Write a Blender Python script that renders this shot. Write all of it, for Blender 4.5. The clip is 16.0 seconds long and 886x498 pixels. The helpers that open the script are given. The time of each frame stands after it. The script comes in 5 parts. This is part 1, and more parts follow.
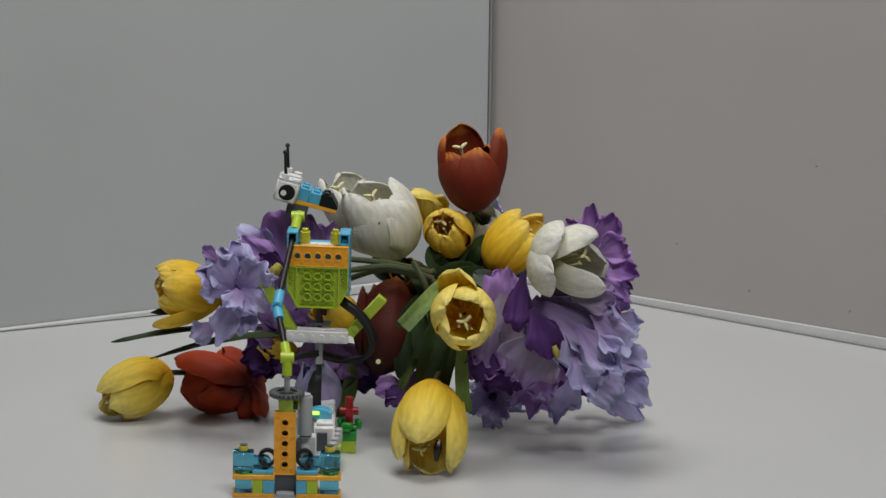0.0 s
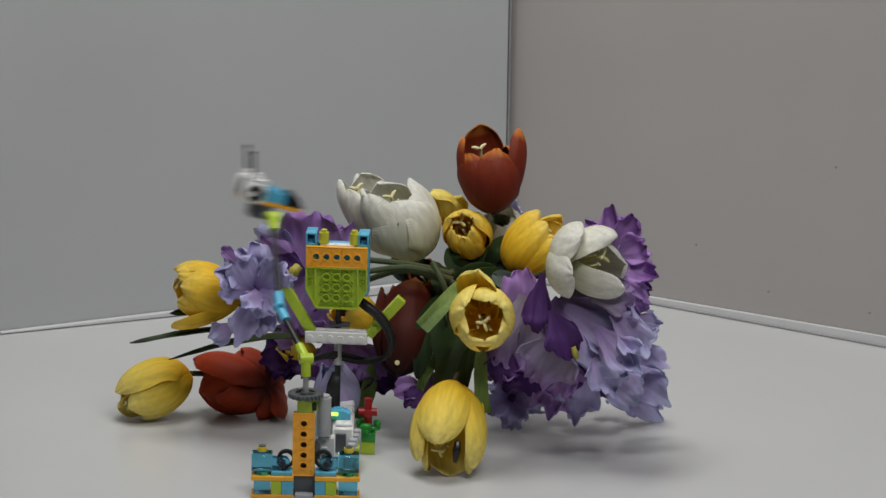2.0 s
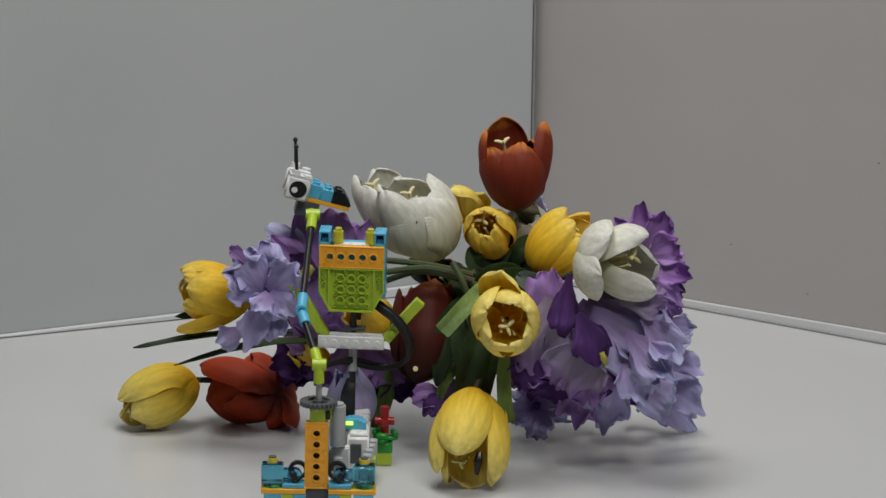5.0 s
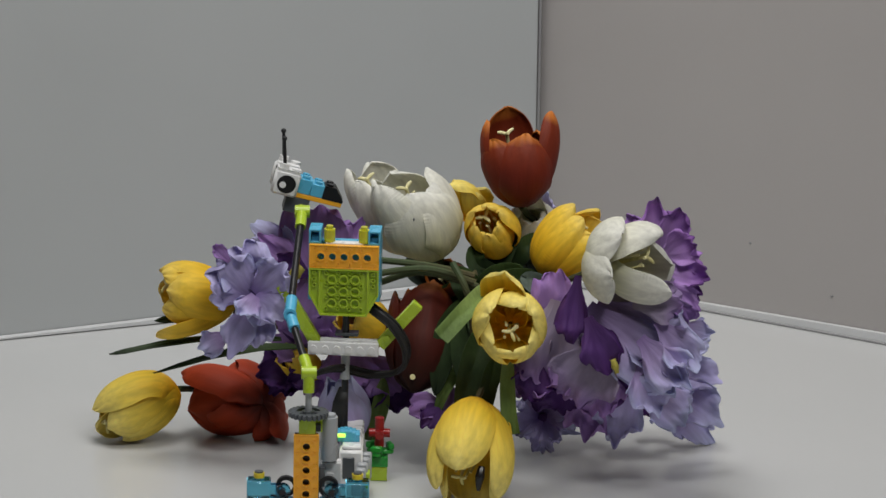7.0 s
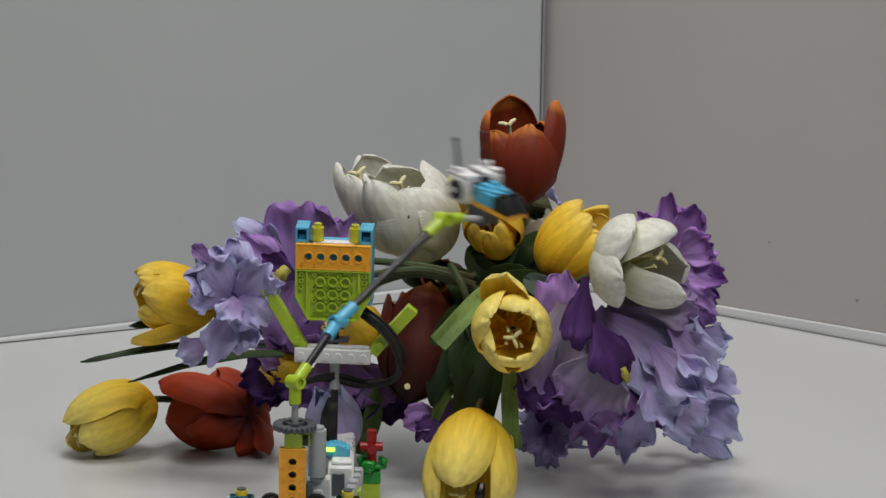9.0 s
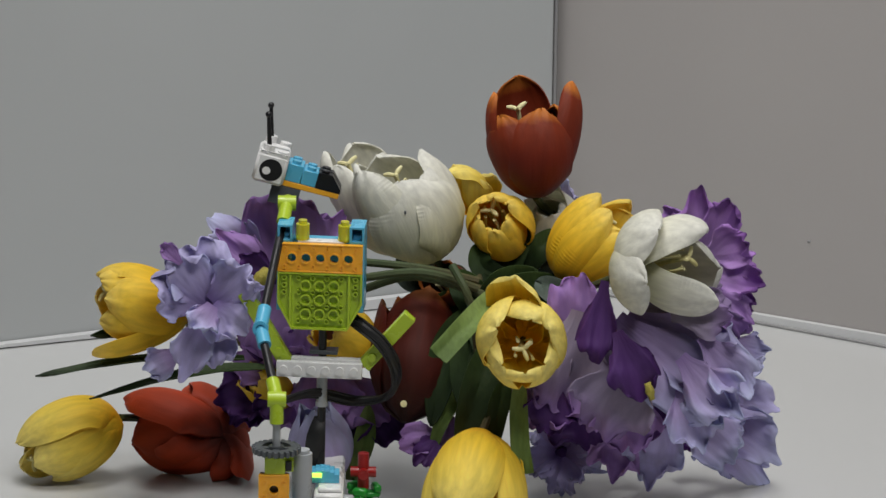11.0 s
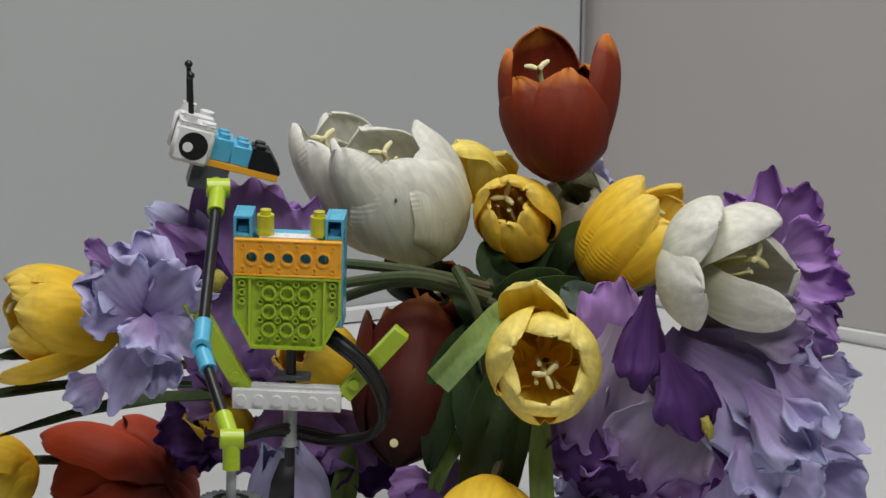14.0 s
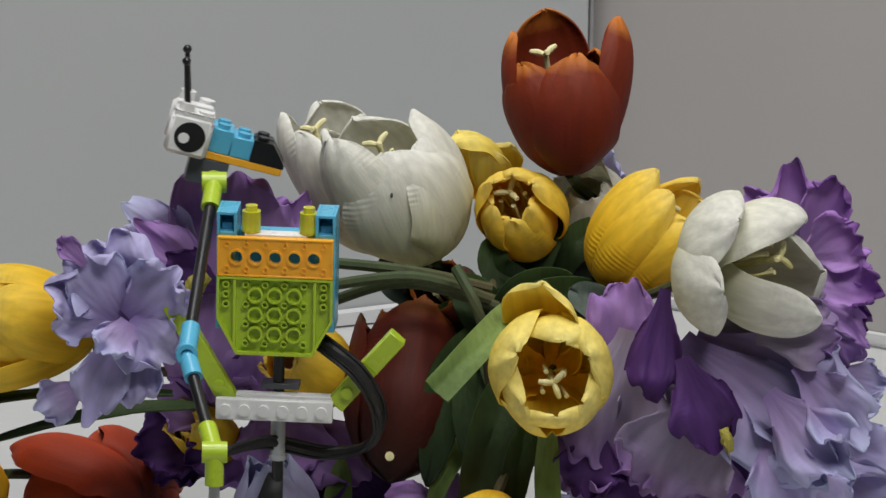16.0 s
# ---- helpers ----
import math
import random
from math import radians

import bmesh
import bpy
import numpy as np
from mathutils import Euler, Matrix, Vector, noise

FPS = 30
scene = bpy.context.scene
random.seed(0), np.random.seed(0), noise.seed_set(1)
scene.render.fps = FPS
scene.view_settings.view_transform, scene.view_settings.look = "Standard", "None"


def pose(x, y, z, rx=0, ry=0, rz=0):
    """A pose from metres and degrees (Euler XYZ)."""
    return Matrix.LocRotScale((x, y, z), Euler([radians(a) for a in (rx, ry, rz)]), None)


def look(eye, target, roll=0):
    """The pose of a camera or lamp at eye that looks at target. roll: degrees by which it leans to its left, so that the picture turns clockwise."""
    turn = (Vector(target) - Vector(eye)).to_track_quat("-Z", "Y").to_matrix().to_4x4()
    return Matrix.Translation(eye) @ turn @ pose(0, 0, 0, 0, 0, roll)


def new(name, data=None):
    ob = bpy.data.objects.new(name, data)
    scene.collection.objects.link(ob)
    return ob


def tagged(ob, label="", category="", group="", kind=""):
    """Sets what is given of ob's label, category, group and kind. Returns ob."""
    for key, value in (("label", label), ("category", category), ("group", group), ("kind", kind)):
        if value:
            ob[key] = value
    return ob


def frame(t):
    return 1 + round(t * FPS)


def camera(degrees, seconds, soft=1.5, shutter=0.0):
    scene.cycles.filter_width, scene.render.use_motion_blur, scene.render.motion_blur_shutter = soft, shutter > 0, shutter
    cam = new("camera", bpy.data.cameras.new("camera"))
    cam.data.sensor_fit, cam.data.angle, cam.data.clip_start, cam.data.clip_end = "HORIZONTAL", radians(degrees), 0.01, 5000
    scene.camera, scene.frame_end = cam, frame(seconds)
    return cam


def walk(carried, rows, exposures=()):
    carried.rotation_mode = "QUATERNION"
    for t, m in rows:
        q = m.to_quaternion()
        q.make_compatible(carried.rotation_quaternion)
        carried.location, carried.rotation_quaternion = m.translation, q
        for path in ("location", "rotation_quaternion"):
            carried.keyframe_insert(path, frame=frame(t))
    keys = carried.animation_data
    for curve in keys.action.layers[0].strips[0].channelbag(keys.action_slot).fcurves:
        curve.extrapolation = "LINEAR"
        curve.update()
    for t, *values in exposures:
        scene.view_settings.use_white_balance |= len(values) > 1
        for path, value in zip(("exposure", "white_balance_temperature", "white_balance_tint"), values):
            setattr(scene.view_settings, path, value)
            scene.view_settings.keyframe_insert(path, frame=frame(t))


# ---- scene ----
PATH = [
    (0, (0.0157, -6.7116, 2.1233), (0.0273, 0.1001, 0.1717)),
    (0.5, (0.0157, -6.6969, 2.1190), (0.0264, 0.1002, 0.1718)),
    (1, (0.0157, -6.7130, 2.1237), (0.0201, 0.1003, 0.1723)),
    (1.5, (0.0157, -6.7081, 2.1223), (0.0154, 0.1003, 0.1724)),
    (2, (0.0157, -6.7042, 2.1211), (0.0127, 0.1002, 0.1722)),
    (2.5, (0.0157, -6.7025, 2.1207), (0.0090, 0.1002, 0.1721)),
    (3, (0.0158, -6.7201, 2.1257), (0.0064, 0.1004, 0.1727)),
    (3.5, (0.0156, -6.6690, 2.1111), (0.0032, 0.1003, 0.1726)),
    (4, (0.0154, -6.5670, 2.0818), (-0.0019, 0.1002, 0.1721)),
    (6.5, (0.0140, -5.9844, 1.9149), (-0.0027, 0.1000, 0.1714)),
    (7, (0.0138, -5.8831, 1.8859), (-0.0020, 0.0999, 0.1712)),
    (7.5, (0.0135, -5.7685, 1.8530), (-0.0013, 0.1000, 0.1713)),
    (8, (0.0132, -5.6577, 1.8213), (-0.0006, 0.1000, 0.1715)),
    (8.5, (0.0130, -5.5499, 1.7904), (-0.0004, 0.0999, 0.1711)),
    (9, (0.0127, -5.4500, 1.7618), (-0.0001, 0.0999, 0.1710)),
    (11.5, (0.0108, -4.6305, 1.5270), (-0.0007, 0.0998, 0.1708)),
    (12, (0.0103, -4.4491, 1.4750), (-0.0007, 0.0996, 0.1702)),
    (12.5, (0.0099, -4.2696, 1.4235), (-0.0010, 0.0997, 0.1705)),
    (13, (0.0095, -4.1089, 1.3775), (-0.0014, 0.0995, 0.1699)),
    (13.5, (0.0091, -3.9346, 1.3275), (-0.0015, 0.0995, 0.1699)),
    (14, (0.0087, -3.7570, 1.2766), (-0.0010, 0.0996, 0.1699)),
    (14.5, (0.0083, -3.5956, 1.2304), (-0.0012, 0.0995, 0.1696)),
    (15, (0.0080, -3.4856, 1.1989), (-0.0007, 0.0993, 0.1692)),
    (15.5, (0.0080, -3.4856, 1.1989), (-0.0007, 0.0993, 0.1692)),
    (16, (0.0080, -3.4844, 1.1985), (-0.0007, 0.0994, 0.1694)),
]
cam = camera(5.5, 16.0, soft=1.5, shutter=0.5)
walk(cam, [(t, look(eye, target, 0.9)) for t, eye, target in PATH],
     [(0, -0.22), (4, -0.21), (6.5, -0.17), (8, -0.15), (12.5, -0.07), (13, -0.05), (14.5, 0.00), (16, 0.03)])

# ---- light: a soft ceiling light panel over the table, dim room around ----
world = bpy.data.worlds.new("room_air")
scene.world = world
world.use_nodes = True
wbg = world.node_tree.nodes["Background"]
wbg.inputs[0].default_value = (0.90, 0.96, 1.0, 1)
wbg.inputs[1].default_value = 0.055


def ceiling_lamp(name, eye, target, w, h, power, colour):
    data = bpy.data.lights.new(name, "AREA")
    data.shape, data.size, data.size_y, data.energy, data.color = "RECTANGLE", w, h, power, colour
    ob = new(name, data)
    ob.matrix_world = look(eye, target)
    return ob


ceiling_lamp("ceiling_light_panel", (-0.16, 0.12, 1.45), (0.02, 0.08, 0.0), 0.60, 0.5, 12.5, (1.0, 0.985, 0.955))
ceiling_lamp("ceiling_light_panel", (0.36, -0.80, 1.62), (0.10, 0.05, 0.0), 0.8, 0.4, 14.8, (1.0, 0.985, 0.96))


# ---- materials ----
def nodes_of(name):
    m = bpy.data.materials.new(name)
    m.use_nodes = True
    nt = m.node_tree
    return m, nt, nt.nodes["Principled BSDF"], nt.nodes["Material Output"]


def ramp_of(nt, stops):
    r = nt.nodes.new("ShaderNodeValToRGB")
    e = r.color_ramp.elements
    while len(e) < len(stops):
        e.new(0.5)
    for el, (p, c) in zip(e, stops):
        el.position, el.color = p, (*c, 1)
    return r


def noise_of(nt, scale, detail=4, coord="Object", stretch=None):
    tc = nt.nodes.new("ShaderNodeTexCoord")
    n = nt.nodes.new("ShaderNodeTexNoise")
    n.inputs["Scale"].default_value, n.inputs["Detail"].default_value = scale, detail
    src = tc.outputs[coord]
    if stretch:
        mp = nt.nodes.new("ShaderNodeMapping")
        mp.inputs["Scale"].default_value = stretch
        nt.links.new(src, mp.inputs[0])
        src = mp.outputs[0]
    nt.links.new(src, n.inputs["Vector"])
    return n


def bump_of(nt, bsdf, height, strength, dist):
    b = nt.nodes.new("ShaderNodeBump")
    b.inputs["Strength"].default_value, b.inputs["Distance"].default_value = strength, dist
    nt.links.new(height, b.inputs["Height"])
    nt.links.new(b.outputs[0], bsdf.inputs["Normal"])
    return b


def mix_of(nt, a, b, fac, mode="MIX"):
    m = nt.nodes.new("ShaderNodeMix")
    m.data_type, m.blend_type = "RGBA", mode
    for sock, v in ((m.inputs[6], a), (m.inputs[7], b), (m.inputs[0], fac)):
        if hasattr(v, "node"):
            nt.links.new(v, sock)
        elif isinstance(v, tuple):
            sock.default_value = (*v, 1)
        else:
            sock.default_value = v
    return m.outputs[2]


def plain_board(name, c1, c2, rough, scale=3.0, bump=0.05):
    m, nt, b, _ = nodes_of(name)
    n1, n2 = noise_of(nt, scale, 3), noise_of(nt, 220, 3)
    r = ramp_of(nt, [(0.3, c1), (0.7, c2)])
    nt.links.new(n1.outputs[0], r.inputs[0])
    nt.links.new(r.outputs[0], b.inputs["Base Color"])
    b.inputs["Roughness"].default_value = rough
    bump_of(nt, b, n2.outputs[0], bump, 0.0006)
    return m


def plastic(name, c, rough=0.28):
    m, nt, b, _ = nodes_of(name)
    n = noise_of(nt, 90, 4)
    lo = tuple(x * 0.92 for x in c)
    r = ramp_of(nt, [(0.35, lo), (0.65, c)])
    nt.links.new(n.outputs[0], r.inputs[0])
    nt.links.new(r.outputs[0], b.inputs["Base Color"])
    rr = ramp_of(nt, [(0.3, (rough * 0.8,) * 3), (0.7, (rough * 1.3,) * 3)])
    nt.links.new(n.outputs[0], rr.inputs[0])
    nt.links.new(rr.outputs[0], b.inputs["Roughness"])
    b.inputs["Specular IOR Level"].default_value = 0.45
    return m


def clear_plastic(name, c, clear=1.0):
    m, nt, b, _ = nodes_of(name)
    b.inputs["Base Color"].default_value = (*c, 1)
    b.inputs["Transmission Weight"].default_value = clear
    b.inputs["Roughness"].default_value = 0.06
    b.inputs["IOR"].default_value = 1.45
    return m


def petal_cloth(name, stops, edge=None, veins=260.0, vein_depth=0.5, through_light=0.25, mottle=0.35, along="Z", ribbed=0.16):
    """Printed fabric petal: colour runs from root to tip, with veins, mottling and a rim tint."""
    m, nt, b, out = nodes_of(name)
    tc = nt.nodes.new("ShaderNodeTexCoord")
    sep = nt.nodes.new("ShaderNodeSeparateXYZ")
    nt.links.new(tc.outputs["Generated"], sep.inputs[0])
    n = noise_of(nt, 45, 5)
    add = nt.nodes.new("ShaderNodeMath")
    add.operation = "MULTIPLY_ADD"
    nt.links.new(n.outputs[0], add.inputs[0])
    add.inputs[1].default_value = mottle
    nt.links.new(sep.outputs[along], add.inputs[2])
    sub = nt.nodes.new("ShaderNodeMath")
    sub.operation = "SUBTRACT"
    nt.links.new(add.outputs[0], sub.inputs[0])
    sub.inputs[1].default_value = mottle * 0.5
    r = ramp_of(nt, stops)
    nt.links.new(sub.outputs[0], r.inputs[0])
    col = r.outputs[0]
    if edge:
        g = nt.nodes.new("ShaderNodeMath")
        g.operation = "SUBTRACT"
        nt.links.new(sep.outputs["X"], g.inputs[0])
        g.inputs[1].default_value = 0.5
        a = nt.nodes.new("ShaderNodeMath")
        a.operation = "ABSOLUTE"
        nt.links.new(g.outputs[0], a.inputs[0])
        er = ramp_of(nt, [(0.30, (0, 0, 0)), (0.52, (1, 1, 1))])
        nt.links.new(a.outputs[0], er.inputs[0])
        col = mix_of(nt, col, edge, er.outputs[0])
    fine = noise_of(nt, veins, 3, stretch=(1.0, 1.0, 0.12))
    fr = ramp_of(nt, [(0.3, (0.80, 0.80, 0.80)), (0.7, (1.10, 1.10, 1.10))])
    nt.links.new(fine.outputs[0], fr.inputs[0])
    col = mix_of(nt, col, fr.outputs[0], 0.8, "MULTIPLY")
    nt.links.new(col, b.inputs["Base Color"])
    b.inputs["Roughness"].default_value = 0.62
    b.inputs["Specular IOR Level"].default_value = 0.3
    tcw = nt.nodes.new("ShaderNodeTexCoord")
    rib = nt.nodes.new("ShaderNodeTexWave")
    rib.bands_direction = "Z"
    rib.inputs["Scale"].default_value, rib.inputs["Distortion"].default_value, rib.inputs["Detail"].default_value = 150.0, 3.5, 1.0
    rib.inputs["Detail Scale"].default_value = 0.4
    nt.links.new(tcw.outputs["Object"], rib.inputs["Vector"])
    patch = noise_of(nt, 38, 2)
    pr = ramp_of(nt, [(0.48, (0, 0, 0)), (0.66, (1, 1, 1))])
    nt.links.new(patch.outputs[0], pr.inputs[0])
    ribs = mix_of(nt, (0.5, 0.5, 0.5), rib.outputs["Color"], pr.outputs[0])
    first = bump_of(nt, b, ribs, ribbed, 0.0006)
    second = bump_of(nt, b, fine.outputs[0], vein_depth, 0.0009)
    nt.links.new(first.outputs[0], second.inputs["Normal"])
    tr = nt.nodes.new("ShaderNodeBsdfTranslucent")
    nt.links.new(col, tr.inputs[0])
    mx = nt.nodes.new("ShaderNodeMixShader")
    mx.inputs[0].default_value = through_light
    nt.links.new(b.outputs[0], mx.inputs[1])
    nt.links.new(tr.outputs[0], mx.inputs[2])
    nt.links.new(mx.outputs[0], out.inputs[0])
    return m


M_TABLE = plain_board("white_laminate", (0.53, 0.54, 0.545), (0.575, 0.58, 0.58), 0.25, 2.0, 0.02)
M_WALL_L = plain_board("white_board", (0.435, 0.455, 0.462), (0.465, 0.485, 0.492), 0.6, 4.0)
M_WALL_R = plain_board("warm_grey_board", (0.385, 0.365, 0.358), (0.42, 0.40, 0.392), 0.65, 4.0, 0.12)
M_TRIM = plain_board("white_edge_strip", (0.60, 0.61, 0.62), (0.66, 0.67, 0.68), 0.4, 20.0)
M_GAP = plain_board("dark_gap", (0.26, 0.26, 0.27), (0.32, 0.32, 0.32), 0.8, 30.0)
M_DARK = plain_board("dark_blue_panel", (0.010, 0.008, 0.035), (0.018, 0.014, 0.05), 0.9, 12.0)
M_FLOOR = plain_board("grey_floor", (0.25, 0.25, 0.25), (0.32, 0.32, 0.31), 0.7, 5.0)

M_ORANGE = plastic("orange_plastic", (0.95, 0.45, 0.03))
M_LIME = plastic("lime_plastic", (0.42, 0.57, 0.035))
M_AZURE = plastic("azure_plastic", (0.10, 0.44, 0.66))
M_WHITE = plastic("white_plastic", (0.80, 0.80, 0.80))
M_BLACK = plastic("black_plastic", (0.010, 0.010, 0.012), 0.35)
M_DGREY = plastic("dark_grey_plastic", (0.085, 0.095, 0.105), 0.35)
M_LGREY = plastic("light_grey_plastic", (0.40, 0.42, 0.44))
M_RED = plastic("red_plastic", (0.34, 0.010, 0.010))
M_GREEN = plastic("green_plastic", (0.02, 0.30, 0.04))
M_CABLE = plastic("black_rubber", (0.014, 0.014, 0.015), 0.5)
M_CBLUE = clear_plastic("clear_blue_plastic", (0.13, 0.52, 0.70))
M_YCAP = plastic("yellow_plastic", (0.85, 0.66, 0.03))
M_CYELLOW = clear_plastic("clear_yellow_plastic", (0.93, 0.90, 0.06), 0.55)
M_CGREEN = clear_plastic("clear_green_plastic", (0.10, 0.62, 0.22))
M_GLOW, gnt, gb, _g = nodes_of("green_lamp_window")
gb.inputs["Base Color"].default_value = (0.4, 0.8, 0.1, 1)
gb.inputs["Emission Color"].default_value = (0.55, 1.0, 0.10, 1)
gb.inputs["Emission Strength"].default_value = 1.6

M_YELLOW = petal_cloth("yellow_petal", [(0.0, (0.90, 0.46, 0.012)), (0.30, (0.97, 0.68, 0.05)), (0.70, (0.99, 0.79, 0.14)), (1.0, (0.99, 0.86, 0.28))], through_light=0.26, ribbed=0.2)
M_GOLD = petal_cloth("golden_petal", [(0.0, (0.72, 0.42, 0.012)), (0.4, (0.95, 0.62, 0.025)), (0.8, (0.98, 0.72, 0.075)), (1.0, (0.985, 0.79, 0.20))], through_light=0.36, ribbed=0.45)
M_IVORY = petal_cloth("white_petal", [(0.0, (0.66, 0.65, 0.28)), (0.3, (0.80, 0.79, 0.57)), (0.65, (0.85, 0.84, 0.73)), (1.0, (0.87, 0.865, 0.81))], through_light=0.30, ribbed=0.40)
M_REDP = petal_cloth("red_petal", [(0.0, (0.08, 0.008, 0.003)), (0.45, (0.145, 0.013, 0.004)), (0.84, (0.20, 0.026, 0.006)), (1.0, (0.62, 0.20, 0.03))], through_light=0.08)
M_SCARLET = petal_cloth("scarlet_petal", [(0.0, (0.10, 0.012, 0.006)), (0.25, (0.40, 0.040, 0.010)), (1.0, (0.50, 0.062, 0.014))], through_light=0.1, veins=160)
# dark red, lowered further so the colour holds the shade over this tulip
M_MAROON_SHADED = petal_cloth("shaded_dark_red_petal", [(0.0, (0.022, 0.004, 0.002)), (0.4, (0.065, 0.007, 0.003)), (0.85, (0.13, 0.014, 0.004)), (1.0, (0.36, 0.11, 0.02))], through_light=0.04)
M_LILAC = petal_cloth("lilac_petal", [(0.0, (0.26, 0.18, 0.46)), (0.4, (0.45, 0.39, 0.68)), (1.0, (0.55, 0.52, 0.80))], edge=(0.55, 0.57, 0.84), veins=200, vein_depth=0.3, through_light=0.22)
M_VIOLET = petal_cloth("violet_petal", [(0.0, (0.26, 0.16, 0.34)), (0.12, (0.31, 0.17, 0.45)), (0.5, (0.43, 0.26, 0.60)), (1.0, (0.36, 0.19, 0.53))], veins=200, vein_depth=0.3, through_light=0.2)
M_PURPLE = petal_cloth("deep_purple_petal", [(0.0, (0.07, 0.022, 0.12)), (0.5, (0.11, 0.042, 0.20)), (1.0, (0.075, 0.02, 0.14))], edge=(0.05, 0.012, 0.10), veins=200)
M_TIPPED = petal_cloth("purple_petal_with_dark_rim", [(0.0, (0.50, 0.34, 0.68)), (0.6, (0.52, 0.29, 0.70)), (0.84, (0.38, 0.17, 0.56)), (1.0, (0.06, 0.015, 0.12))], veins=200, mottle=0.2)
M_MAUVE = petal_cloth("grey_mauve_petal", [(0.0, (0.26, 0.20, 0.28)), (0.12, (0.30, 0.25, 0.34)), (0.6, (0.33, 0.27, 0.41)), (1.0, (0.32, 0.18, 0.48))], veins=200, vein_depth=0.3, through_light=0.2)
M_SKY = petal_cloth("pale_blue_petal", [(0.0, (0.26, 0.17, 0.40)), (0.40, (0.47, 0.37, 0.65)), (0.75, (0.53, 0.50, 0.78)), (1.0, (0.58, 0.62, 0.86))], edge=(0.53, 0.56, 0.82), veins=200, vein_depth=0.3, through_light=0.22)
# this green is darkened so the colour carries the bouquet's inner shade
M_LEAF_SHADED = petal_cloth("green_leaf", [(0.0, (0.013, 0.024, 0.010)), (0.5, (0.024, 0.046, 0.014)), (1.0, (0.046, 0.082, 0.020))], veins=420, through_light=0.1, ribbed=0.0)
M_LEAF_PALE = petal_cloth("pale_green_leaf", [(0.0, (0.10, 0.16, 0.04)), (0.6, (0.18, 0.27, 0.07)), (1.0, (0.24, 0.33, 0.11))], veins=420, through_light=0.15, ribbed=0.0)
M_LEAF_GREY = petal_cloth("grey_green_leaf", [(0.0, (0.045, 0.065, 0.05)), (1.0, (0.10, 0.13, 0.11))], veins=420, through_light=0.1, ribbed=0.0)
M_STEM = petal_cloth("brown_green_stem", [(0.0, (0.10, 0.075, 0.035)), (1.0, (0.05, 0.075, 0.03))], veins=300, through_light=0.0, ribbed=0.0)
M_STAMEN = petal_cloth("cream_stamen", [(0.0, (0.68, 0.60, 0.20)), (1.0, (0.86, 0.80, 0.46))], veins=300, through_light=0.1, ribbed=0.0)
M_BEARD = petal_cloth("yellow_beard", [(0.0, (0.30, 0.26, 0.05)), (1.0, (0.52, 0.45, 0.09))], veins=900, vein_depth=1.0, through_light=0.0, ribbed=0.0)


# ---- makers ----
def mesh_of(bm, name, material, smooth=True):
    me = bpy.data.meshes.new(name)
    bmesh.ops.recalc_face_normals(bm, faces=bm.faces)
    bm.to_mesh(me)
    bm.free()
    me.materials.append(material)
    for p in me.polygons:
        p.use_smooth = smooth
    return me


def part(name, bm, material, parent, label="", m=None, smooth=False):
    ob = new(name, mesh_of(bm, name, material, smooth))
    ob.parent = parent
    if m is not None:
        ob.matrix_basis = m
    if smooth:
        ob.data.set_sharp_from_angle(angle=radians(40))
    return tagged(ob, label)


def thing(name, label, category, loc, group=""):
    ob = new(name)
    ob.empty_display_size = 0.01
    ob.location = loc
    return tagged(ob, label, category, group)


def box(bm, x0, x1, y0, y1, z0, z1, bevel=0.0003, m=None):
    g = bmesh.ops.create_cube(bm, size=1.0)
    vs = g["verts"]
    for v in vs:
        v.co = Vector(((x0 + x1) / 2 + v.co.x * (x1 - x0), (y0 + y1) / 2 + v.co.y * (y1 - y0), (z0 + z1) / 2 + v.co.z * (z1 - z0)))
    if bevel:
        es = list({e for v in vs for e in v.link_edges})
        r = bmesh.ops.bevel(bm, geom=es, offset=bevel, segments=1, affect="EDGES")
        vs = list({v for f in r["faces"] for v in f.verts} | {v for v in vs if v.is_valid})
    if m is not None:
        bmesh.ops.transform(bm, matrix=m, verts=vs)
    return vs


def rod(bm, a, b, r, seg=14, r2=None, bevel=0.0):
    a, b = Vector(a), Vector(b)
    d = b - a
    g = bmesh.ops.create_cone(bm, cap_ends=True, segments=seg, radius1=r, radius2=r if r2 is None else r2, depth=d.length)
    m = Matrix.Translation((a + b) / 2) @ d.to_track_quat("Z", "Y").to_matrix().to_4x4()
    vs = g["verts"]
    bmesh.ops.transform(bm, matrix=m, verts=vs)
    return vs


def ring(bm, c, axis, r_out, r_in, h, seg=18):
    """A hollow tube of height h from c along axis."""
    axis = Vector(axis).normalized()
    q = axis.to_track_quat("Z", "Y").to_matrix()
    loops = []
    for r, z in ((r_out, 0), (r_out, h), (r_in, h), (r_in, 0)):
        loops.append([bm.verts.new(Vector(c) + q @ Vector((r * math.cos(k * math.tau / seg), r * math.sin(k * math.tau / seg), z))) for k in range(seg)])
    for i in range(4):
        l0, l1 = loops[i], loops[(i + 1) % 4]
        for k in range(seg):
            bm.faces.new((l0[k], l0[(k + 1) % seg], l1[(k + 1) % seg], l1[k]))


